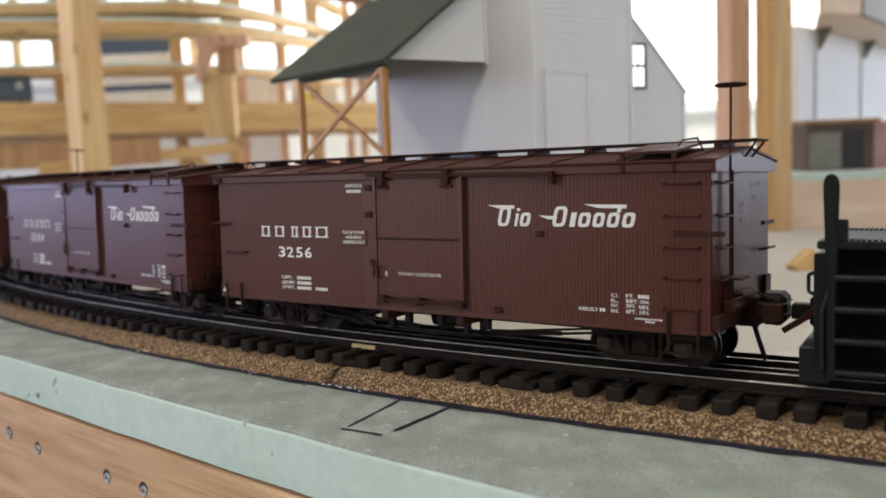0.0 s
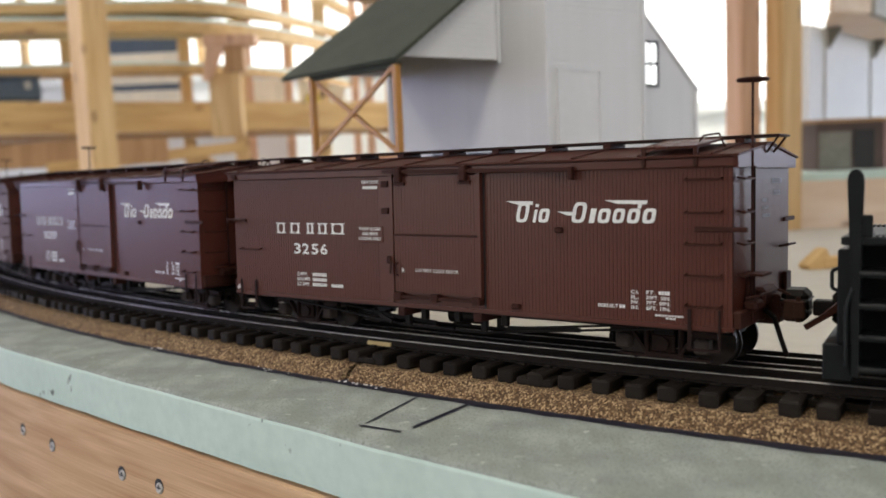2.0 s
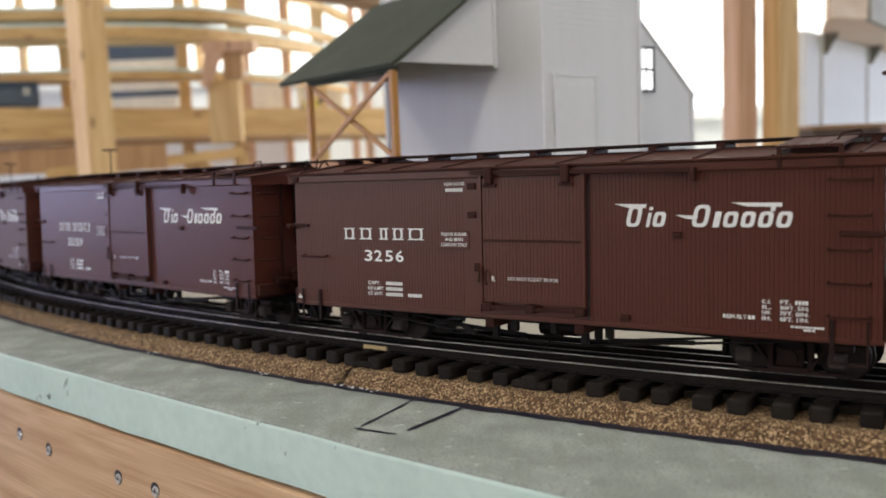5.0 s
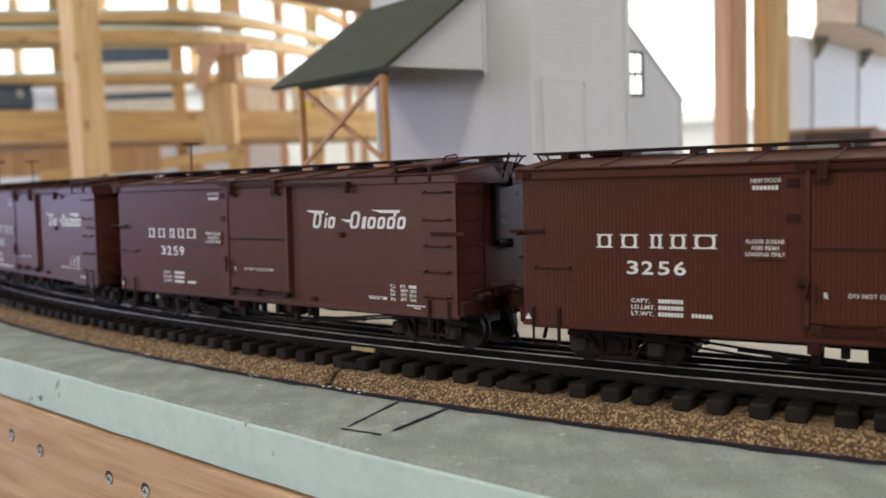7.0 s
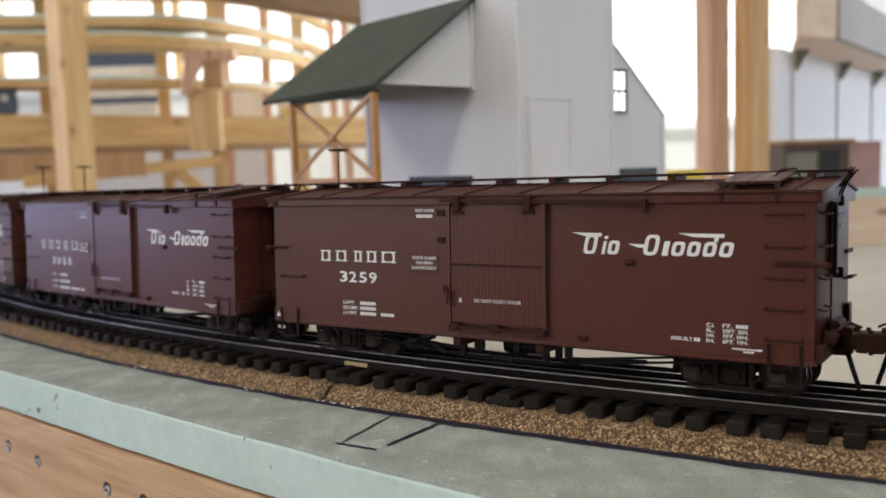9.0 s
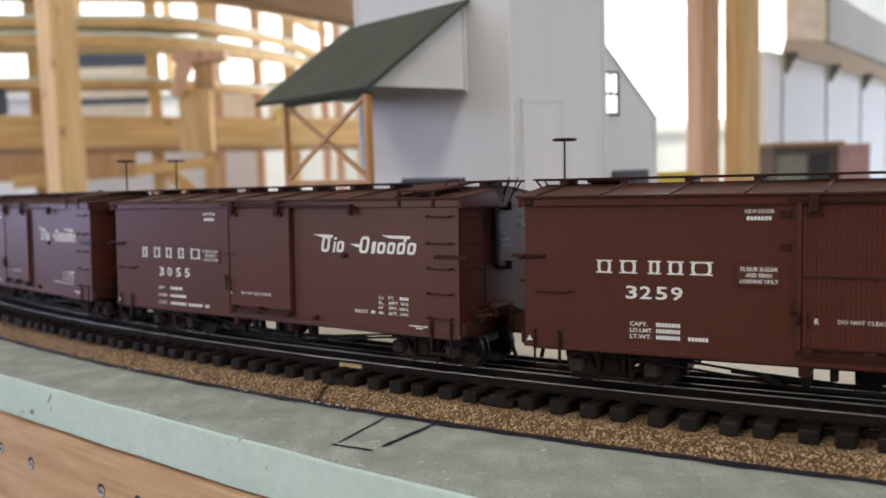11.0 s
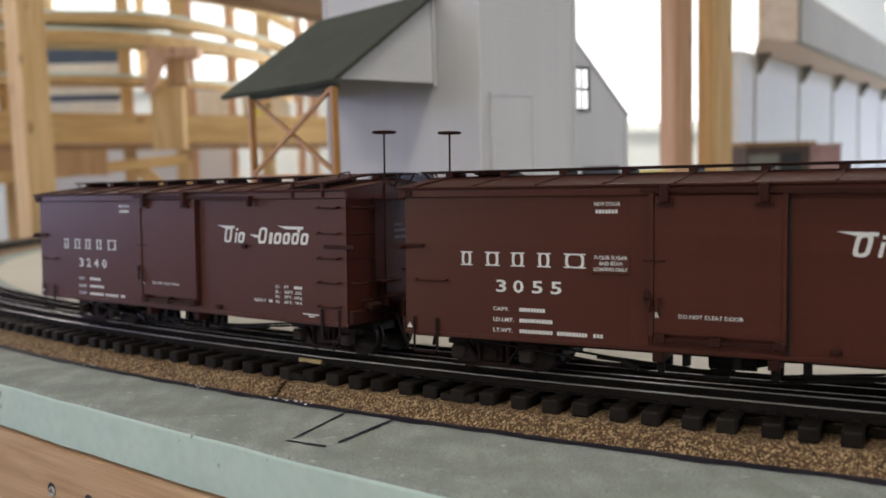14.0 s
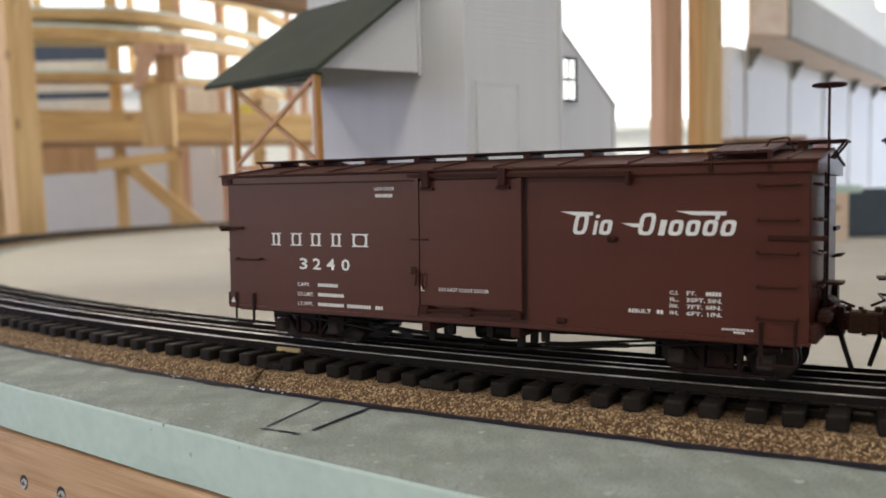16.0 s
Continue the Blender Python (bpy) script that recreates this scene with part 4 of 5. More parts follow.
    for x in (-0.019, 0.013, 0.055):
        part("hanger", box(B(), x - 0.0025, x + 0.0025, -0.054, -0.049, 0.0215, 0.0312, 0.0006), M_BLACK, car)
    # white lettering; the road's name and initials are plain shapes
    y = -W2 - 0.0003
    if late:
        glyphs, z0, z1 = ((-0.179, -0.1695), (-0.1594, -0.1480), (-0.1396, -0.1290), (-0.1197, -0.1096), (-0.100, -0.0845)), 0.0845, 0.0945
    else:
        glyphs, z0, z1 = ((-0.1714, -0.160), (-0.1549, -0.1425), (-0.1352, -0.1262), (-0.122, -0.111), (-0.1070, -0.092)), 0.0872, 0.0963
    for a, b in glyphs:
        ini = B()
        frame_glyph(ini, a + 0.001, b - 0.001, z0, z1, 0.0020, 0, y, 0.0010)
        for c in (a, b - 0.0034):
            box(ini, c, c + 0.0034, y, y + 0.0002, z0, z0 + 0.0009)
            box(ini, c, c + 0.0034, y, y + 0.0002, z1 - 0.0009, z1)
        part("mark_shape", ini, M_WHITE, car)
    nx0, nx1, nz, nh = (-0.1518, -0.102, 0.0663, 0.0085) if late else (-0.1514, -0.1117, 0.0702, 0.0086)
    step = (nx1 - nx0 - 0.0082) / 3
    for i, c in enumerate(number):
        words(car, c, nx0 + i * step, nz, nh, y, 0.0080, 0.025, "number")
    s = 0.22
    # emblem: slanted frames and speed lines
    q = 0.0075 if late else 0.0
    zo = -0.0025 if late else 0.0
    for a, b, z1 in ((0.0712, 0.0808, 0.1125), (0.0853, 0.0876, 0.1075), (0.0893, 0.0975, 0.1082), (0.1150, 0.1252, 0.1125), (0.1285, 0.1325, 0.1082), (0.1345, 0.1432, 0.1082), (0.1452, 0.1535, 0.1082), (0.1555, 0.1640, 0.1082), (0.1662, 0.1748, 0.1082)):
        part("emblem_shape", frame_glyph(B(), a + q, b + q, 0.0985 + zo, z1 + zo, 0.0027 if b - a > 0.003 else 0.00115, s, y, 0.0022), M_WHITE, car)
    for pts in (((0.0877, 0.1092), (0.0903, 0.1092), (0.0907, 0.1113), (0.0881, 0.1113)), ((0.1634, 0.1082), (0.1661, 0.1082), (0.1672, 0.1132), (0.1645, 0.1132))):
        part("emblem_shape", prism(B(), [(u + q, v + zo) for u, v in pts], y, y + 0.0002), M_WHITE, car)
    for pts in (((0.0630, 0.1136), (0.0860, 0.1132), (0.0855, 0.1108), (0.0740, 0.1108)), ((0.1050, 0.1062), (0.1195, 0.1057), (0.1190, 0.1034), (0.1125, 0.1036)), ((0.1400, 0.1137), (0.1705, 0.1134), (0.1700, 0.1109), (0.1500, 0.1112))):
        part("emblem_shape", prism(B(), [(u + q, v + zo) for u, v in pts], y - 0.0001, y + 0.0001), M_WHITE, car)
    if number != "3240":
        nb = -0.0035 if late else 0.0
        fb = part("notice_board", box(B(), -0.0765 + nb, -0.0500 + nb, -0.0638, -0.0620, 0.0812, 0.0945, 0.0004), M_CAR, car)
        for i, (tx, ww) in enumerate((("FLOUR SUGAR", 0.0225), ("AND BEAN", 0.016), ("LOADING ONLY", 0.0232))):
            words(fb, tx, -0.0632 + nb - ww / 2, 0.0911 - 0.0039 * i, 0.0025, -0.0640, ww, 0.02)
    nx = -0.0065 if late else 0.0
    words(car, "NEW DOOR", -0.0722 + nx, 0.1282 + nx * 0.2, 0.0026, y, 0.018, 0.02)
    bars(car, [(-0.071 + nx, -0.0555 + nx, 0.1238 + nx * 0.3, 0.1263 + nx * 0.3)], y)
    dy = -0.0659
    words(door, "L" if number == "3240" else "R", -0.0300 - (0.0065 if late else 0), 0.0590 - (0.005 if late else 0), 0.0036, dy, 0.0028, 0.03)
    words(door, "DO NOT CLEAT DOOR", -0.0165 - (0.005 if late else 0), 0.0600 - (0.0055 if late else 0), 0.0025, dy, 0.0400, 0.015)
    zt = 0.0515 if not late else 0.0528
    for i, (tx, ww) in enumerate((("CAPY.", 0.0125), ("LD.LMT.", 0.016), ("LT.WT.", 0.015))):
        zz = zt - (0.0043 if not late else 0.0076) * i
        words(car, tx, -0.1478 if not late else -0.1535, zz, 0.0027, y, ww, 0.03)
        x1 = (-0.113, -0.113, -0.113)[i] if not late else (-0.1135, -0.108, -0.108)[i]
        bars(car, [(-0.1295 if not late else -0.133, x1, zz, zz + 0.0026)], y)
    bars(car, [(-0.1080, -0.0945, 0.0430, 0.0455)] if not late else [(-0.105, -0.083, 0.0376, 0.0402), (-0.079, -0.072, 0.0376, 0.0402)], y)
    tx0, tz0, tdz = (0.1435, 0.0592, 0.0042) if late else (0.1585, 0.0527, 0.0034)
    for i, (a, b) in enumerate((("C.I.", "FT."), ("IL.", "30FT. 5IN."), ("IW.", "7FT. 0IN."), ("IH.", "6FT. 1IN."))):
        zz = tz0 - tdz * i
        words(car, a, tx0, zz, 0.0024, y, 0.0055, 0.03)
        words(car, b, tx0 + 0.0105, zz, 0.0024, y, 0.0060 if i == 0 else (0.0215 if late else 0.0165), 0.03)
    bars(car, [(tx0 + (0.0225 if late else 0.0193), tx0 + (0.032 if late else 0.027), tz0, tz0 + 0.0024)], y)
    words(car, "REBUILT", tx0 - (0.0265 if late else 0.0235), tz0 - 3 * tdz, 0.0024, y, 0.0145, 0.03)
    bars(car, [(tx0 - 0.008, tx0 - 0.0035, tz0 - 3 * tdz, tz0 - 3 * tdz + 0.0023), (0.1755, 0.1945, 0.0389, 0.0400), (0.1825, 0.1895, 0.0372, 0.0383)], y)
    tri = B()
    prism(tri, [(-0.2245, 0.0365), (-0.2195, 0.0365), (-0.222, 0.0405)], y, y + 0.0002)
    part("small_triangle", tri, M_WHITE, car)
    endp = bars(car, [(-0.012, 0.012, 0, 0.0035), (-0.008, 0.008, -0.008, -0.0045), (-0.034, -0.024, -0.012, -0.0098), (-0.034, -0.02, -0.017, -0.0148), (-0.034, -0.016, -0.0225, -0.02)], 0)
    endp.data.materials[0] = M_FAINT
    endp.matrix_local = pose(0.2259, 0.030, 0.1225, 0, 0, 90)
    return car


CARS = [boxcar("3256", False, 1, -0.038), boxcar("3259", False, -1, 0.034), boxcar("3055", True, -1, 0.020), boxcar("3240", True, 1, -0.020)]


def locomotive():
    """The charcoal end of the engine ahead: steps, pilot, hand rails and coupler, with its frame and hood beyond."""
    lo = thing("locomotive", I4, "charcoal locomotive end with steps and tall hand rails", "model locomotive")
    x0 = 0.052
    part("pilot", box(box(B(), x0 - 0.012, x0 + 0.004, -0.060, 0.060, 0.006, 0.028, 0.001), x0 - 0.004, x0 + 0.006, -0.061, 0.061, 0.028, 0.084, 0.001), M_LOCO, lo)
    part("underframe", box(B(), x0 + 0.05, x0 + 0.30, -0.045, 0.045, 0.022, 0.084, 0.002), M_LOCO, lo)
    part("deck", box(B(), x0 - 0.002, x0 + 0.31, -0.064, 0.064, 0.0865, 0.0915, 0.0008), M_LOCO, lo)
    part("hood", box(B(), x0 + 0.13, x0 + 0.31, -0.036, 0.036, 0.0915, 0.18, 0.006), M_LOCO, lo)
    for sy in (-1, 1):
        sx = 0.0 if sy < 0 else 0.03
        st = part("step_well", box(box(box(B(), x0 + 0.004, x0 + 0.008, sy * 0.030, sy * 0.064, 0.010, 0.0865), x0 + 0.046, x0 + 0.050, sy * 0.030, sy * 0.064, 0.010, 0.0865), x0 + 0.008, x0 + 0.046, sy * 0.028, sy * 0.032, 0.010, 0.0865), M_LOCO, lo)
        for i in range(4):
            z = 0.013 + i * 0.0185
            tread = box(box(B(), x0 + 0.008, x0 + 0.046, sy * 0.040, sy * 0.0645, z, z + 0.0032, 0.0005), x0 + 0.008, x0 + 0.046, sy * 0.0385, sy * 0.0400, z, z + 0.0175)
            rod(tread, (x0 + 0.008, sy * 0.0642, z + 0.0014), (x0 + 0.046, sy * 0.0642, z + 0.0014), 0.0021, 10)
            part("step_tread", tread, M_LOCO, st)
        ridge = B()
        for i in range(16):
            box(ridge, x0 + 0.004 + i * 0.003, x0 + 0.0055 + i * 0.003, sy * 0.045, sy * 0.0638, 0.0915, 0.0925)
        part("tread_ribs", ridge, M_LOCO, lo)
        hr = B()
        prism(hr, [(sx + x0 + 0.0035, 0.060), (sx + x0 + 0.0085, 0.060), (sx + x0 + 0.0100, 0.124), (sx + x0 + 0.0090, 0.1280), (sx + x0 + 0.0065, 0.1302), (sx + x0 + 0.0040, 0.1302), (sx + x0 + 0.0018, 0.1280), (sx + x0 + 0.0010, 0.124)], sy * 0.0615, sy * 0.0650)
        bmesh.ops.bevel(hr, geom=hr.edges[:], offset=0.0007, segments=2, affect="EDGES")
        part("hand_rail", hr, M_LOCO, lo, "thick round-topped charcoal hand rail")
        part("hand_rail_brace", wire(B(), [(sx + x0 + 0.0045, sy * 0.0635, 0.062), (sx + x0 + 0.0010, sy * 0.0635, 0.050), (sx + x0 + 0.0010, sy * 0.0635, 0.016)], 0.0013, 8), M_LOCO, lo)
        part("rail_panel", box(B(), sx + x0 + 0.0085, sx + x0 + 0.0145, sy * 0.0605, sy * 0.0640, 0.0915, 0.1040, 0.0008), M_LOCO, lo)
        part("hand_rail", wire(B(), [(x0 + 0.044, sy * 0.0635, 0.0915), (x0 + 0.044, sy * 0.0635, 0.127), (x0 + 0.05, sy * 0.0635, 0.131), (x0 + 0.056, sy * 0.0635, 0.127), (x0 + 0.056, sy * 0.0635, 0.0915)], 0.0015, 8), M_LOCO, lo, "rounded black hand rail")
        part("grab_loop", wire(B(), [(x0 - 0.004, sy * 0.05, 0.072), (x0 - 0.008, sy * 0.05, 0.07), (x0 - 0.008, sy * 0.05, 0.06), (x0 - 0.004, sy * 0.05, 0.058)], 0.0012), M_LOCO, lo)
    c = part("coupler", box(box(box(B(), x0 - 0.012, x0 + 0.01, -0.01, 0.01, 0.032, 0.052, 0.002), x0 - 0.024, x0 - 0.01, -0.0055, 0.0055, 0.036, 0.046, 0.001), x0 - 0.043, x0 - 0.026, -0.0125, 0.0125, 0.0320, 0.0530, 0.0035), M_BLACK, lo)
    part("coupler_ribs", box(box(B(), x0 - 0.0438, x0 - 0.0252, -0.0132, 0.0132, 0.0385, 0.0400, 0.0005), x0 - 0.0438, x0 - 0.0252, -0.0132, 0.0132, 0.0455, 0.0470, 0.0005), M_LOCO, c)
    part("coupler_shank", bar(bar(B(), (x0 - 0.012, -0.016, 0.040), (x0 - 0.027, -0.019, 0.030), 0.0035, 0.0035), (x0 - 0.006, -0.014, 0.046), (x0 - 0.014, -0.016, 0.039), 0.004, 0.004), M_HARD, c)
    for x in (x0 + 0.10, x0 + 0.19):
        for sy in (-1, 1):
            w = B()
            rod(w, (x, sy * 0.0195, 0.021), (x, sy * 0.027, 0.021), 0.021, 28)
            part("wheel", w, M_BLACK, lo)
    return lo


LOCO = locomotive()

# ---------------------------------------------------------------- model building
BM = pose(0.127, 1.15, 0, 0, 0, 38)
HB = 0.66
ZB = -0.075
bld = thing("model_building", BM, "white clapboard model building with a green lean-to roof", "model building")
shell = part("wall", box(B(), 0.0012, 0.191, 0.0012, 0.356, ZB, HB), M_CLAP, bld)
PB = 0.0077


def clap_board(length, name="clapboard"):
    """One lapped board along x, facing -y, thick at its lower edge."""
    bm = B()
    sec = [(0.0, 0.0), (-0.0009, 0.0), (-0.0003, PB + 0.0004), (0.0, PB + 0.0004)]
    a = [bm.verts.new((0, y, z)) for y, z in sec]
    b = [bm.verts.new((length, y, z)) for y, z in sec]
    for i in range(4):
        bm.faces.new((a[i], a[(i + 1) % 4], b[(i + 1) % 4], b[i]))
    bm.faces.new(a[::-1])
    bm.faces.new(b)
    return mesh_of(name, bm, M_CLAP)


cr, cl = clap_board(0.184), clap_board(0.350)
for i in range(94):
    z = ZB + i * PB
    ob = new("clapboard", cr)
    ob.parent, ob.location = shell, (0.004, 0.0012, z)
    ob = new("clapboard", cl)
    ob.parent, ob.matrix_local = shell, pose(0.0012, 0.353, z, 0, 0, -90)
for x, y in ((0, 0), (0.192, 0), (0, 0.357)):
    part("corner_board", box(B(), x - 0.0015 if x == 0 else x - 0.006, x + 0.006 if x == 0 else x + 0.0008, y - 0.0015 if y == 0 else y - 0.007, y + 0.006 if y == 0 else y + 0.0008, ZB, HB), M_CLAP, bld)
part("roof", box(B(), -0.02, 0.212, -0.02, 0.377, HB, HB + 0.012), M_SHINGLE, bld)
dr = part("door", box(B(), 0.020, 0.095, -0.0024, 0.002, ZB, 0.250), M_CLAP, bld)
part("door_casing", box(box(box(B(), 0.0165, 0.020, -0.0035, 0.002, ZB, 0.2535), 0.095, 0.0985, -0.0035, 0.002, ZB, 0.2535), 0.020, 0.095, -0.0034, 0.002, 0.250, 0.2535), M_CLAP, dr)
op = part("window", box(B(), -0.0022, 0.002, 0.103, 0.239, 0.05, 0.145), M_DARK, bld, "dark open loading hatch")
part("window_frame", box(box(box(B(), -0.0035, 0.002, 0.099, 0.103, 0.046, 0.149), -0.0035, 0.002, 0.239, 0.243, 0.046, 0.149), -0.0034, 0.002, 0.103, 0.239, 0.1452, 0.149), M_DARK, op)
# low wing with its sloping roofline
wing = part("wing", prism(B(), [(0.192, ZB), (0.378, ZB), (0.378, 0.233), (0.192, 0.392)], 0.0512, 0.30), M_CLAP, bld)
for i in range(60):
    z = ZB + i * PB
    zt = z + PB
    x1 = 0.378 if zt < 0.233 else 0.378 - (zt - 0.233) / 0.855
    if x1 < 0.205:
        break
    ob = part("clapboard", clap_board(x1 - 0.194), M_CLAP, wing)
    ob.location = (0.193, 0.0512, z)
part("wing_roof", prism(B(), [(0.19, 0.3945), (0.384, 0.2295), (0.384, 0.2335), (0.19, 0.3985)], 0.049, 0.305), M_CLAP, bld, "pale bare roof of the low wing")
part("corner_board", box(B(), 0.373, 0.3795, 0.0485, 0.057, ZB, 0.232), M_CLAP, bld)
# The pane emits light to imitate daylight behind it.
wn1 = part("window", box(B(), 0.246, 0.277, 0.0475, 0.052, 0.240, 0.300), M_GLASS_DAY, bld, "small two-pane window, its pane glowing in place of daylight")
part("window_frame", box(box(box(box(box(B(), 0.243, 0.246, 0.0465, 0.053, 0.236, 0.304), 0.277, 0.282, 0.0465, 0.053, 0.236, 0.304), 0.246, 0.277, 0.0466, 0.053, 0.236, 0.240), 0.246, 0.277, 0.0466, 0.053, 0.300, 0.304), 0.246, 0.277, 0.0464, 0.0474, 0.268, 0.272), M_DARK, wn1)
part("muntin", box(B(), 0.2605, 0.2630, 0.04655, 0.0473, 0.240, 0.300), M_GREYPANEL, wn1)
op2 = part("window", box(B(), 0.266, 0.356, 0.0475, 0.052, 0.05, 0.150), M_DARK, bld, "dark opening in the low wing")
# lean-to canopy
can = part("canopy_roof", prism(B(), [(-0.176, 0.2645), (0.002, 0.392), (0.002, 0.397), (-0.178, 0.2700)], 0.080, 0.375), M_SHINGLE, bld, "dark green rolled roofing, weathered")
for y in (0.090, 0.345):
    tri = part("canopy_end", prism(B(), [(-0.158, 0.2725), (0, 0.2725), (0, 0.386), (-0.156, 0.2745)], y, y + 0.003), M_CLAP, bld)
    for i in range(14):
        z = 0.2725 + i * PB
        x0 = -0.157 + max(0.0, (z + PB - 0.2745)) / 0.714
        if x0 > -0.012:
            break
        if y < 0.2:
            ob = part("clapboard", clap_board(-x0), M_CLAP, tri)
            ob.location = (x0, y, z)
part("canopy_beam", box(B(), -0.172, -0.164, 0.086, 0.302, 0.259, 0.2655), M_SHINGLE, bld)
part("corner_board", box(B(), -0.0052, -0.0012, 0.085, 0.0895, 0.268, 0.392), M_CLAP, bld)
for y in (0.090, 0.298):
    lg = part("canopy_leg", box(B(), -0.1745, -0.1660, y - 0.0042, y + 0.0042, ZB, 0.262, 0.0006), M_AMBER, bld, "amber-stained wooden post")
part("canopy_sill", box(B(), -0.1740, -0.1665, 0.094, 0.294, 0.145, 0.152, 0.0005), M_AMBER, bld)
part("brace", bar(B(), (-0.168, 0.094, 0.153), (-0.168, 0.294, 0.258), 0.004, 0.0055), M_AMBER, bld, "amber-stained diagonal brace")
part("brace", bar(B(), (-0.173, 0.094, 0.258), (-0.173, 0.294, 0.153), 0.004, 0.0055), M_AMBER, bld, "amber-stained diagonal brace")

# ---------------------------------------------------------------- lumber and benches behind


def stick(name, x, y, z0, z1, wx, wy, rz, material, label, category="post", group=""):
    return solo(name, box(B(), -wx / 2, wx / 2, -wy / 2, wy / 2, z0, z1, 0.003), material, pose(x, y, 0, 0, 0, rz), label, category, group)


def plank(name, p, q, w, h, material, label, category, group=""):
    """A board on edge from p to q."""
    p, q = Vector(p), Vector(q)
    d = q - p
    m = Matrix.Translation((p + q) / 2) @ d.to_track_quat("X", "Z").to_matrix().to_4x4()
    return solo(name, box(B(), -d.length / 2, d.length / 2, -w / 2, w / 2, -h / 2, h / 2, 0.002), material, m, label, category, group)


stick("timber_post", -1.379, 3.52, FLOOR, CEIL, 0.109, 0.109, 50, M_LUMBER_V, "tall square softwood post with dark knots", "post", "tall timber posts")
stick("timber_post", 0.868, 2.62, FLOOR, CEIL, 0.071, 0.071, 24, M_LUMBER_P, "tall pinkish softwood post on the table", "post", "tall timber posts")
stick("timber_post", 0.990, 2.63, FLOOR, CEIL, 0.074, 0.074, 22, M_LUMBER_V, "tall knotty softwood post beside another", "post", "tall timber posts")

# decks of the far spiral bench


def deck(name, pts, z, h, depth, label):
    t = thing(name, I4, label, "bench deck", "decks of the far bench")
    for nm, material, z0, z1, grow in (("deck_board", M_LUMBER_H, z - h / 2, z + h / 2 - 0.014, 0.0), ("deck_foam", M_MINT, z + h / 2 - 0.0138, z + h / 2, -0.004)):
        bm = B()
        n = 24
        front = []
        for i in range(n + 1):
            f = i / n * (len(pts) - 1)
            k = min(int(f), len(pts) - 2)
            p0, p1, p2, p3 = (Vector(pts[min(max(j, 0), len(pts) - 1)]) for j in (k - 1, k, k + 1, k + 2))
            u = f - k
            front.append(0.5 * ((2 * p1) + (p2 - p0) * u + (2 * p0 - 5 * p1 + 4 * p2 - p3) * u * u + (3 * p1 - p0 - 3 * p2 + p3) * u ** 3))
        quad = []
        for p in front:
            quad.append([bm.verts.new((p.x, p.y - grow, z0)), bm.verts.new((p.x, p.y - grow, z1)), bm.verts.new((p.x + 0.1, p.y + depth, z1)), bm.verts.new((p.x + 0.1, p.y + depth, z0))])
        for a, b in zip(quad, quad[1:]):
            for j in range(4):
                bm.faces.new((a[j], a[(j + 1) % 4], b[(j + 1) % 4], b[j]))
        bm.faces.new(quad[0][::-1])
        bm.faces.new(quad[-1])
        part(nm, bm, material, t)
    return t


deck("bench_deck", [(-2.9, 4.45), (-1.69, 4.6), (-1.25, 4.85), (-0.9, 5.37), (-0.75, 6.0)], 0.645, 0.05, 0.3, "softwood bench deck with thin mint foam on top")
deck("bench_deck", [(-2.9, 4.3), (-1.65, 4.5), (-1.14, 4.8), (-0.776, 5.5), (-0.65, 6.2)], 0.845, 0.075, 0.32, "softwood bench deck edged with mint foam")
deck("bench_deck", [(-2.9, 4.4), (-1.68, 4.6), (-1.16, 4.77), (-0.83, 5.46), (-0.7, 6.2)], 0.95, 0.06, 0.3, "softwood upper bench deck with mint foam")
deck("bench_deck", [(-2.9, 4.5), (-1.68, 4.7), (-1.16, 4.9), (-0.83, 5.5), (-0.7, 6.2)], 1.14, 0.06, 0.3, "softwood topmost bench deck with mint foam")
plank("long_beam", (-2.9, 3.95, 0.402), (-0.25, 5.85, 0.395), 0.04, 0.165, M_LUMBER_H, "long honey-coloured softwood beam", "beam")
# Dark plank that stands in for the shade below the long beam.
plank("shadow_board", (-2.9, 4.03, 0.303), (-0.25, 5.93, 0.296), 0.14, 0.028, M_PLANKDARK, "dark strip standing in for the shade under the beam", "plank")
plank("low_beam", (-2.9, 4.16, 0.215), (-1.52, 4.86, 0.215), 0.04, 0.135, M_PLANKBROWN, "short brown softwood beam under the long one", "beam")
for x, y, w in ((-2.55, 4.75, 0.075), (-1.47, 5.12, 0.065), (-1.21, 5.3, 0.08), (-0.78, 5.75, 0.08), (-2.05, 4.9, 0.06), (-0.35, 6.1, 0.08)):
    stick("stud", x, y, FLOOR, CEIL, w, 0.04, 25, M_LUMBER_V, "upright softwood stud of the far bench", "stud", "studs of the far bench")
br = thing("bracket_block", I4, "pinkish softwood block with a gusset below the deck", "bracket")
part("block", box(B(), -1.225, -1.060, 4.68, 4.74, 0.27, 0.60, 0.003), M_LUMBER_V, br)
part("upper_block", box(B(), -1.135, -1.030, 4.665, 4.745, 0.6005, 0.735, 0.003), M_PLANKBROWN, br, "browner end-grain block")
part("cap", box(B(), -1.235, -0.965, 4.64, 4.76, 0.7355, 0.790, 0.003), M_LUMBER_P, br)
part("gusset", prism(B(), [(-1.245, 0.56), (-1.205, 0.56), (-1.120, 0.735), (-1.215, 0.735)], 4.63, 4.66), M_LUMBER_P, br, "pinkish slanting gusset")
bx3 = thing("tool_case", pose(-2.14, 4.52, 0.487, 0, 0, 35.6), "dark slate tool case lying on the beam", "tool case")
part("case", box(B(), -0.16, 0.10, -0.018, 0.10, 0.0, 0.10, 0.012), M_SLATE, bx3)
part("lid", box(B(), -0.162, 0.102, -0.019, 0.101, 0.1002, 0.125, 0.010), M_SLATE, bx3)
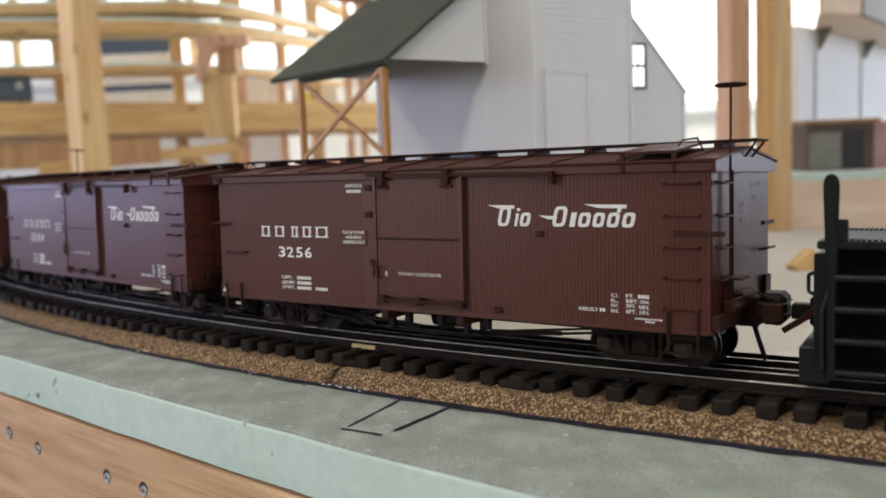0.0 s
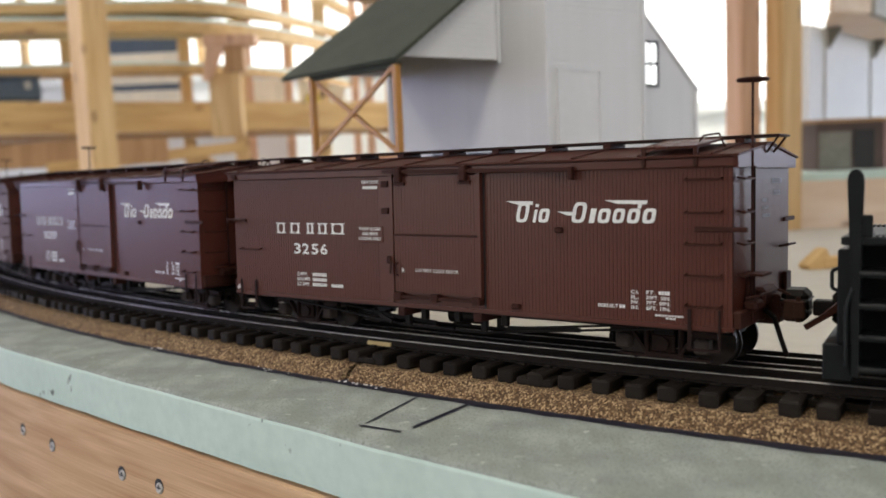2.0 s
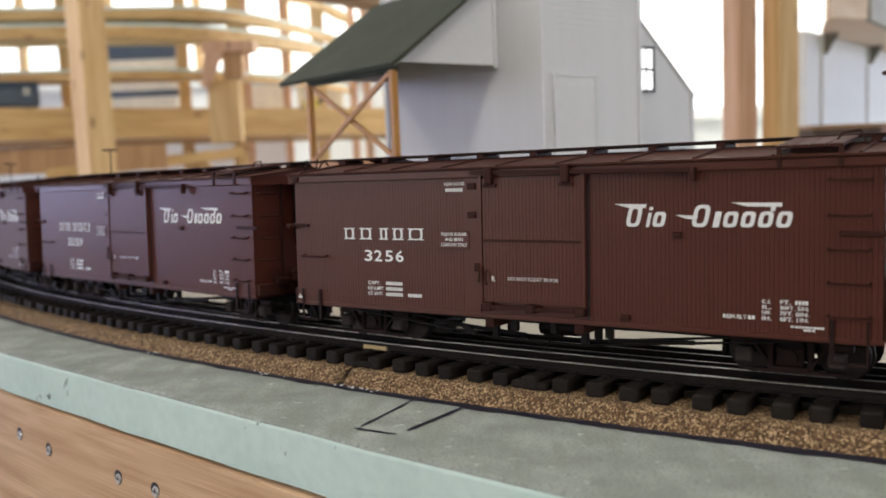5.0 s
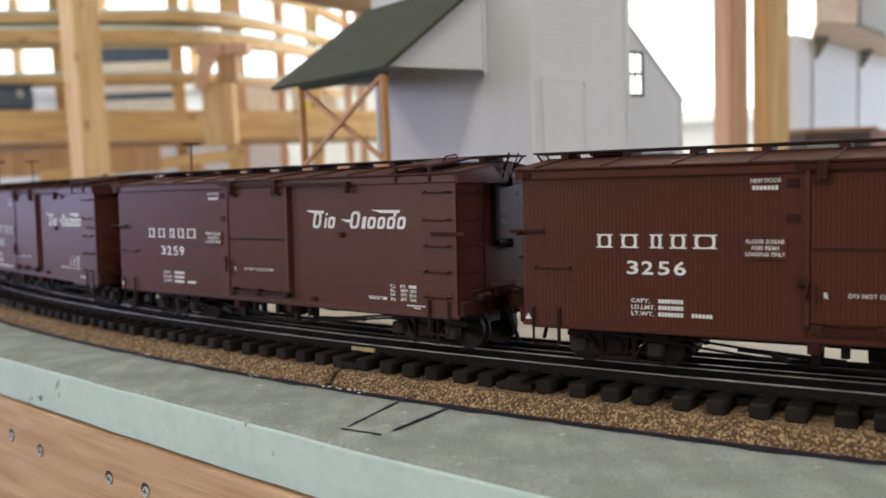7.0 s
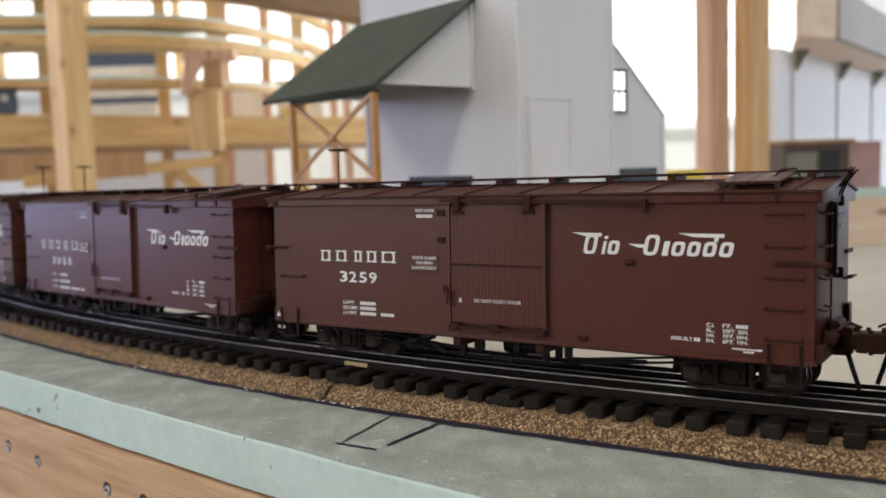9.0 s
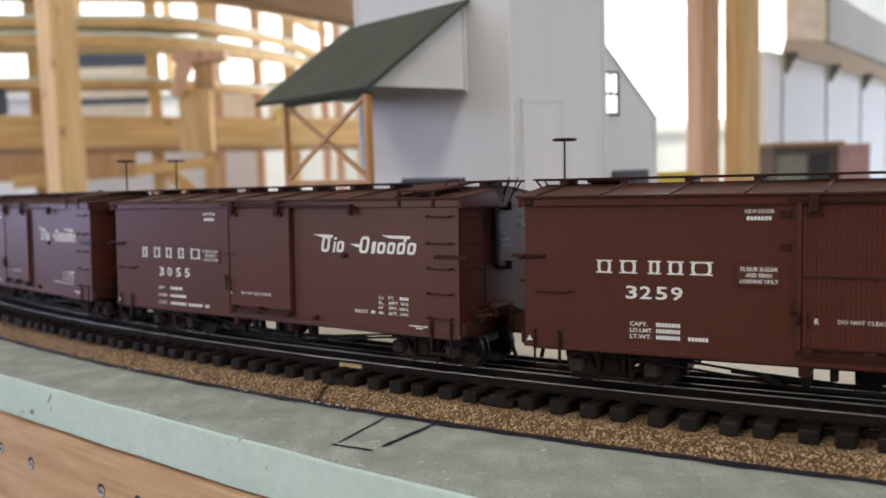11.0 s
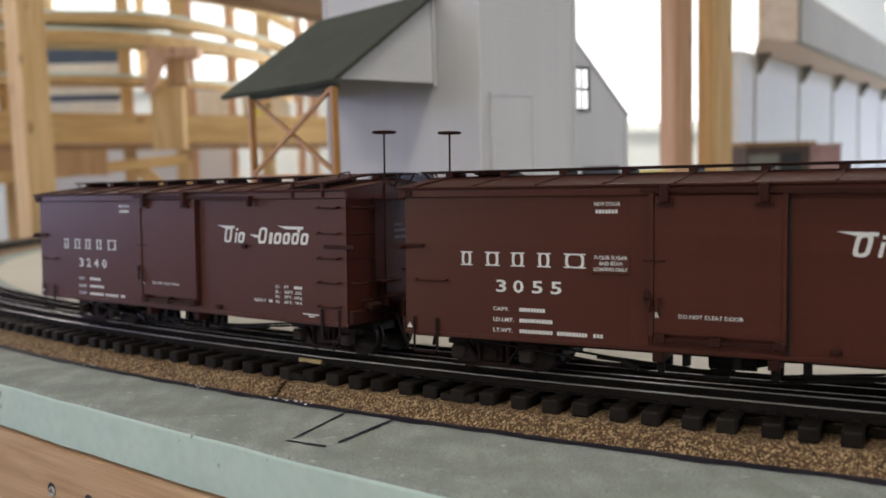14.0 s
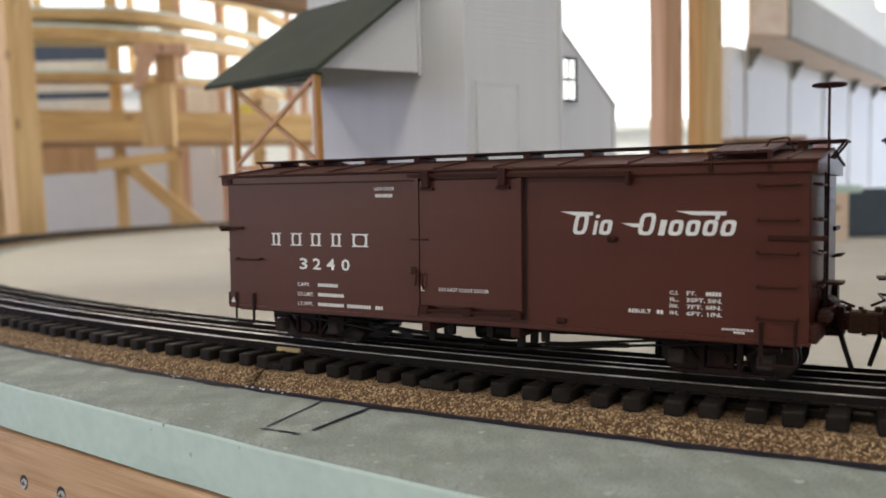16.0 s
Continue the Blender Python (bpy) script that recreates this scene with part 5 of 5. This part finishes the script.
part("clasp", box(B(), 0.02, 0.05, -0.024, -0.0195, 0.06, 0.10, 0.002), M_SCREW, bx3)
cl3 = thing("bar_clamp", pose(-0.80, 5.455, 0.48, 0, 0, 35.6), "small yellow clamp standing on the beam", "clamp")
part("jaw", prism(B(), [(-0.05, 0.0), (0.05, 0.0), (0.03, 0.05), (-0.02, 0.06), (-0.05, 0.03)], -0.012, 0.012), M_YELLOW, cl3)
part("screw", rod(B(), (0.04, 0, 0.01), (0.09, 0, 0.075), 0.009), M_DARK, cl3)
plank("diagonal_brace", (-1.42, 5.02, 0.20), (-0.98, 5.0, -0.205), 0.04, 0.07, M_LUMBER_H, "slanting softwood brace under the beam", "brace")
plank("low_arch_board", (-2.05, 4.55, 0.14), (-1.15, 5.13, 0.225), 0.03, 0.06, M_LUMBER_H, "bent softwood strip under the beam", "plank")
# Added sheets whose colours give the bright and dark bands between the decks.
st = thing("filler_sheets", I4, "pale and slate sheets added behind the far bench for its bright and dark bands", "sheets")
for x0, x1, z0, z1, material in ((-2.6, -1.84, 0.915, 1.02, M_SLATE), (-2.6, -1.80, 0.70, 0.914, M_PALE), (-2.6, -1.84, 0.655, 0.6995, M_SLATE), (-2.6, -1.86, 0.40, 0.6545, M_PALE), (-1.5, -1.1, 0.40, 0.70, M_PALE), (-1.02, -0.7, 0.50, 0.78, M_PALE)):
    part("sheet", box(B(), x0, x1, 6.3, 6.33, z0, z1), material, st)
part("support", box(B(), -2.6, -1.1, 6.28, 6.36, FLOOR, 0.3995), M_WALL, st)
for x, y in ((-1.02, 5.9), (-0.62, 6.3), (-0.5, 6.0), (-1.32, 6.1)):
    stick("stud", x, y, FLOOR, CEIL, 0.05, 0.04, 15, M_LUMBER_P, "thin upright stud behind the far bench", "stud", "studs of the far bench")
sl = thing("sheet_stack", I4, "slate blue sheets leaning on the wall with a white strip", "sheets")
part("sheet", box(B(), -2.75, -1.85, 7.5, 7.58, -0.6, 0.30), M_SLATE, sl)
part("strip", box(B(), -2.2, -2.1, 7.45, 7.499, -0.6, 0.28), M_WALL, sl)
part("strip", box(B(), -2.75, -2.2, 7.47, 7.4985, 0.03, 0.06), M_GREYPANEL, sl)
plank("ceiling_beam", (-1.15, 1.45, 0.70), (0.76, 4.27, 0.70), 0.09, 0.15, M_PLANKDARK, "dark brown overhead beam", "beam")
stick("beam_post", 0.80, 4.32, FLOOR, 0.62, 0.09, 0.09, 34, M_LUMBER_V, "softwood post under the overhead beam", "post", "tall timber posts")
stick("beam_post", -1.14, 1.47, 0.775, CEIL, 0.09, 0.09, 34, M_LUMBER_V, "softwood hanger above the overhead beam", "post", "tall timber posts")

# shelf, boxes and upper deck beyond the posts
sh = thing("side_bench", I4, "low side bench with a tan front and mint foam top", "bench")
part("front_board", box(B(), 1.05, 1.46, 2.66, 2.70, -0.145, 0.019), M_PALEWOOD, sh)
part("foam", box(B(), 1.04, 1.50, 2.655, 3.02, 0.0195, 0.042), M_MINT, sh)
part("cabinet_side", box(B(), 1.06, 1.48, 2.7005, 3.02, FLOOR, 0.019), M_LUMBER_H, sh)
sh2 = solo("dark_panel", box(B(), 1.4815, 2.3, 2.9, 2.93, FLOOR, 0.02), M_SLATE, I4, "dark blue-grey panel beside the bench", "panel")
bx = thing("model_shed", pose(1.16, 2.80, 0.042), "dark grey-brown model shed with a grey wall and black doorway", "model building")
part("wall", box(B(), 0, 0.21, 0, 0.20, 0, 0.148), M_REDBROWN, bx)
part("roof", box(B(), -0.012, 0.225, -0.012, 0.21, 0.148, 0.160), M_PLANKDARK, bx)
part("grey_panel", box(B(), 0.006, 0.105, -0.004, -0.0005, 0.005, 0.12), M_GREYPANEL, bx)
part("doorway", box(B(), 0.115, 0.178, -0.004, -0.0005, 0.005, 0.125), M_DARK, bx)
bx2 = thing("pink_box", pose(1.375, 2.82, 0.042), "faded pink carton beside the model shed", "box")
part("carton", box(B(), 0, 0.11, 0, 0.2, 0, 0.145, 0.002), M_PINK, bx2)
part("lid", box(B(), -0.002, 0.112, -0.002, 0.202, 0.145, 0.15), M_PINK, bx2)
wb = thing("white_carton", pose(0.600, 2.16, 0), "plain white carton standing on the table", "box")
part("carton", box(B(), 0, 0.12, 0, 0.1, -0.088, 0.10, 0.002), M_WALL, wb)
part("flap", box(B(), 0.002, 0.118, 0.002, 0.098, 0.10, 0.102), M_WALL, wb)
yb = thing("yellow_box", pose(0.610, 2.18, 0.102), "small yellow box on the white carton", "box")
part("carton", box(B(), 0, 0.095, 0, 0.06, 0.0, 0.024, 0.002), M_YELLOW, yb)
part("lid", box(B(), -0.002, 0.097, -0.002, 0.062, 0.0241, 0.029), M_YELLOW, yb)

ud = thing("upper_deck", I4, "upper deck with a cream front and bare plywood underside", "bench deck")
A0, E0, D0 = Vector((1.344, 2.84)), Vector((1.181, 2.76)), Vector((0.610, 0.793))
K0 = Vector((1.335, 3.165))
poly = [A0, A0 + D0 * 4.2, K0 + D0 * 3.9, K0, E0]
bm = B()
lo = [bm.verts.new((*p, 0.528)) for p in poly]
hi = [bm.verts.new((*p, 0.545)) for p in poly]
bm.faces.new(lo[::-1])
bm.faces.new(hi)
for i in range(5):
    bm.faces.new((lo[i], lo[(i + 1) % 5], hi[(i + 1) % 5], hi[i]))
part("underside", bm, M_PALEWOOD, ud)
part("front", box(B(), -0.01, 4.2, -0.012, 0.012, 0.0, 0.165, 0.004, Matrix.Translation((A0.x, A0.y, 0.522)) @ pose(0, 0, 0, 0, 0, 52.4)), M_CREAM, ud, "aged cream front board")
part("end_board", box(B(), 0.0, 0.172, -0.010, 0.010, 0.0, 0.16, 0.003, Matrix.Translation((E0.x, E0.y, 0.524)) @ pose(0, 0, 0, 0, 0, 26.1)), M_PALEWOOD, ud)
PW = Matrix.Translation((1.235, 3.045, 0)) @ pose(0, 0, 0, 0, 0, 51.0)
pw = solo("wall_partition", box(B(), 0, 4.6, 0, 0.03, FLOOR, 0.527, 0, PW), M_PARTITION, I4, "pale blue-white panelled partition under the deck", "wall", kind="structure")
for k in range(5):
    u = 0.17 + k * 0.62
    part("batten", box(B(), u - 0.012, u + 0.012, -0.010, -0.0005, -0.4, 0.526, 0, PW), M_PARTITION, pw)
    br = prism(B(), [(0, 0.526), (-0.045, 0.526), (-0.045, 0.518), (-0.008, 0.455), (0, 0.455)], -0.003, 0.003)
    bmesh.ops.transform(br, matrix=PW @ Matrix.Translation((u, -0.0105, 0)) @ pose(0, 0, 0, 0, 0, 90), verts=br.verts)
    part("shelf_bracket", br, M_GREYPANEL, pw, "grey shelf bracket under the deck")
lm = thing("ceiling_lamp", pose(3.3, 5.65, 1.10), "small warm lamp glowing above the upper deck", "lamp")
bulb = B()
bmesh.ops.create_uvsphere(bulb, u_segments=12, v_segments=8, radius=0.045)
part("bulb", bulb, glow("lamp_glow", (1.0, 0.82, 0.6), 9.0), lm)
part("cord", rod(B(), (0, 0, 0.04), (0, 0, CEIL - 1.10), 0.006), M_DARK, lm)

# off-cuts on the table
oc = G @ pose(0.625, 1.50, -0.0014, 0, 0, 20)
off = solo("wood_offcut", box(box(B(), -0.03, 0.02, -0.012, 0.012, 0.0, 0.026, 0.002, pose(0, 0, 0.004, 0, -35, 0)), -0.005, 0.045, -0.014, 0.014, 0.0, 0.02, 0.002), M_LUMBER_H, oc, "rough pale softwood off-cut lying on the table", "wood scrap")

# ---------------------------------------------------------------- the train's run
RUN = [(0.0, -0.8795), (1.0, -0.8795), (2.0, -0.8795), (3.0, -0.8795), (3.4, -0.8775), (3.9, -0.864), (4.4, -0.8385), (4.9, -0.802), (5.5, -0.7518), (6.0, -0.6953), (6.5, -0.6277), (7.0, -0.5622), (7.5, -0.4982), (8.0, -0.4319), (8.5, -0.3684), (9.3, -0.2665), (10.2, -0.1525), (11.0, -0.0509), (11.5, 0.0156), (12.0, 0.0800), (12.5, 0.1431), (13.0, 0.2134), (13.5, 0.2932), (14.0, 0.3785), (14.5, 0.4662), (15.0, 0.5531), (15.5, 0.6372), (16.0, 0.7190)]


def car_pose(s, bolster=0.145):
    a = TH0 + s / R
    r = R * math.cos(math.asin(bolster / R))
    return G @ Matrix.Translation((CX + r * math.cos(a), CY + r * math.sin(a), RAIL)) @ pose(0, 0, 0, 0, 0, math.degrees(a) + 90)


def motions():
    for i, c in enumerate(CARS):
        walk(c, [(t, car_pose(s - PITCH * i)) for t, s in RUN])
    walk(LOCO, [(t, car_pose(s + 0.228 + 0.12) @ Matrix.Translation((-0.12, 0, 0))) for t, s in RUN])


motions()
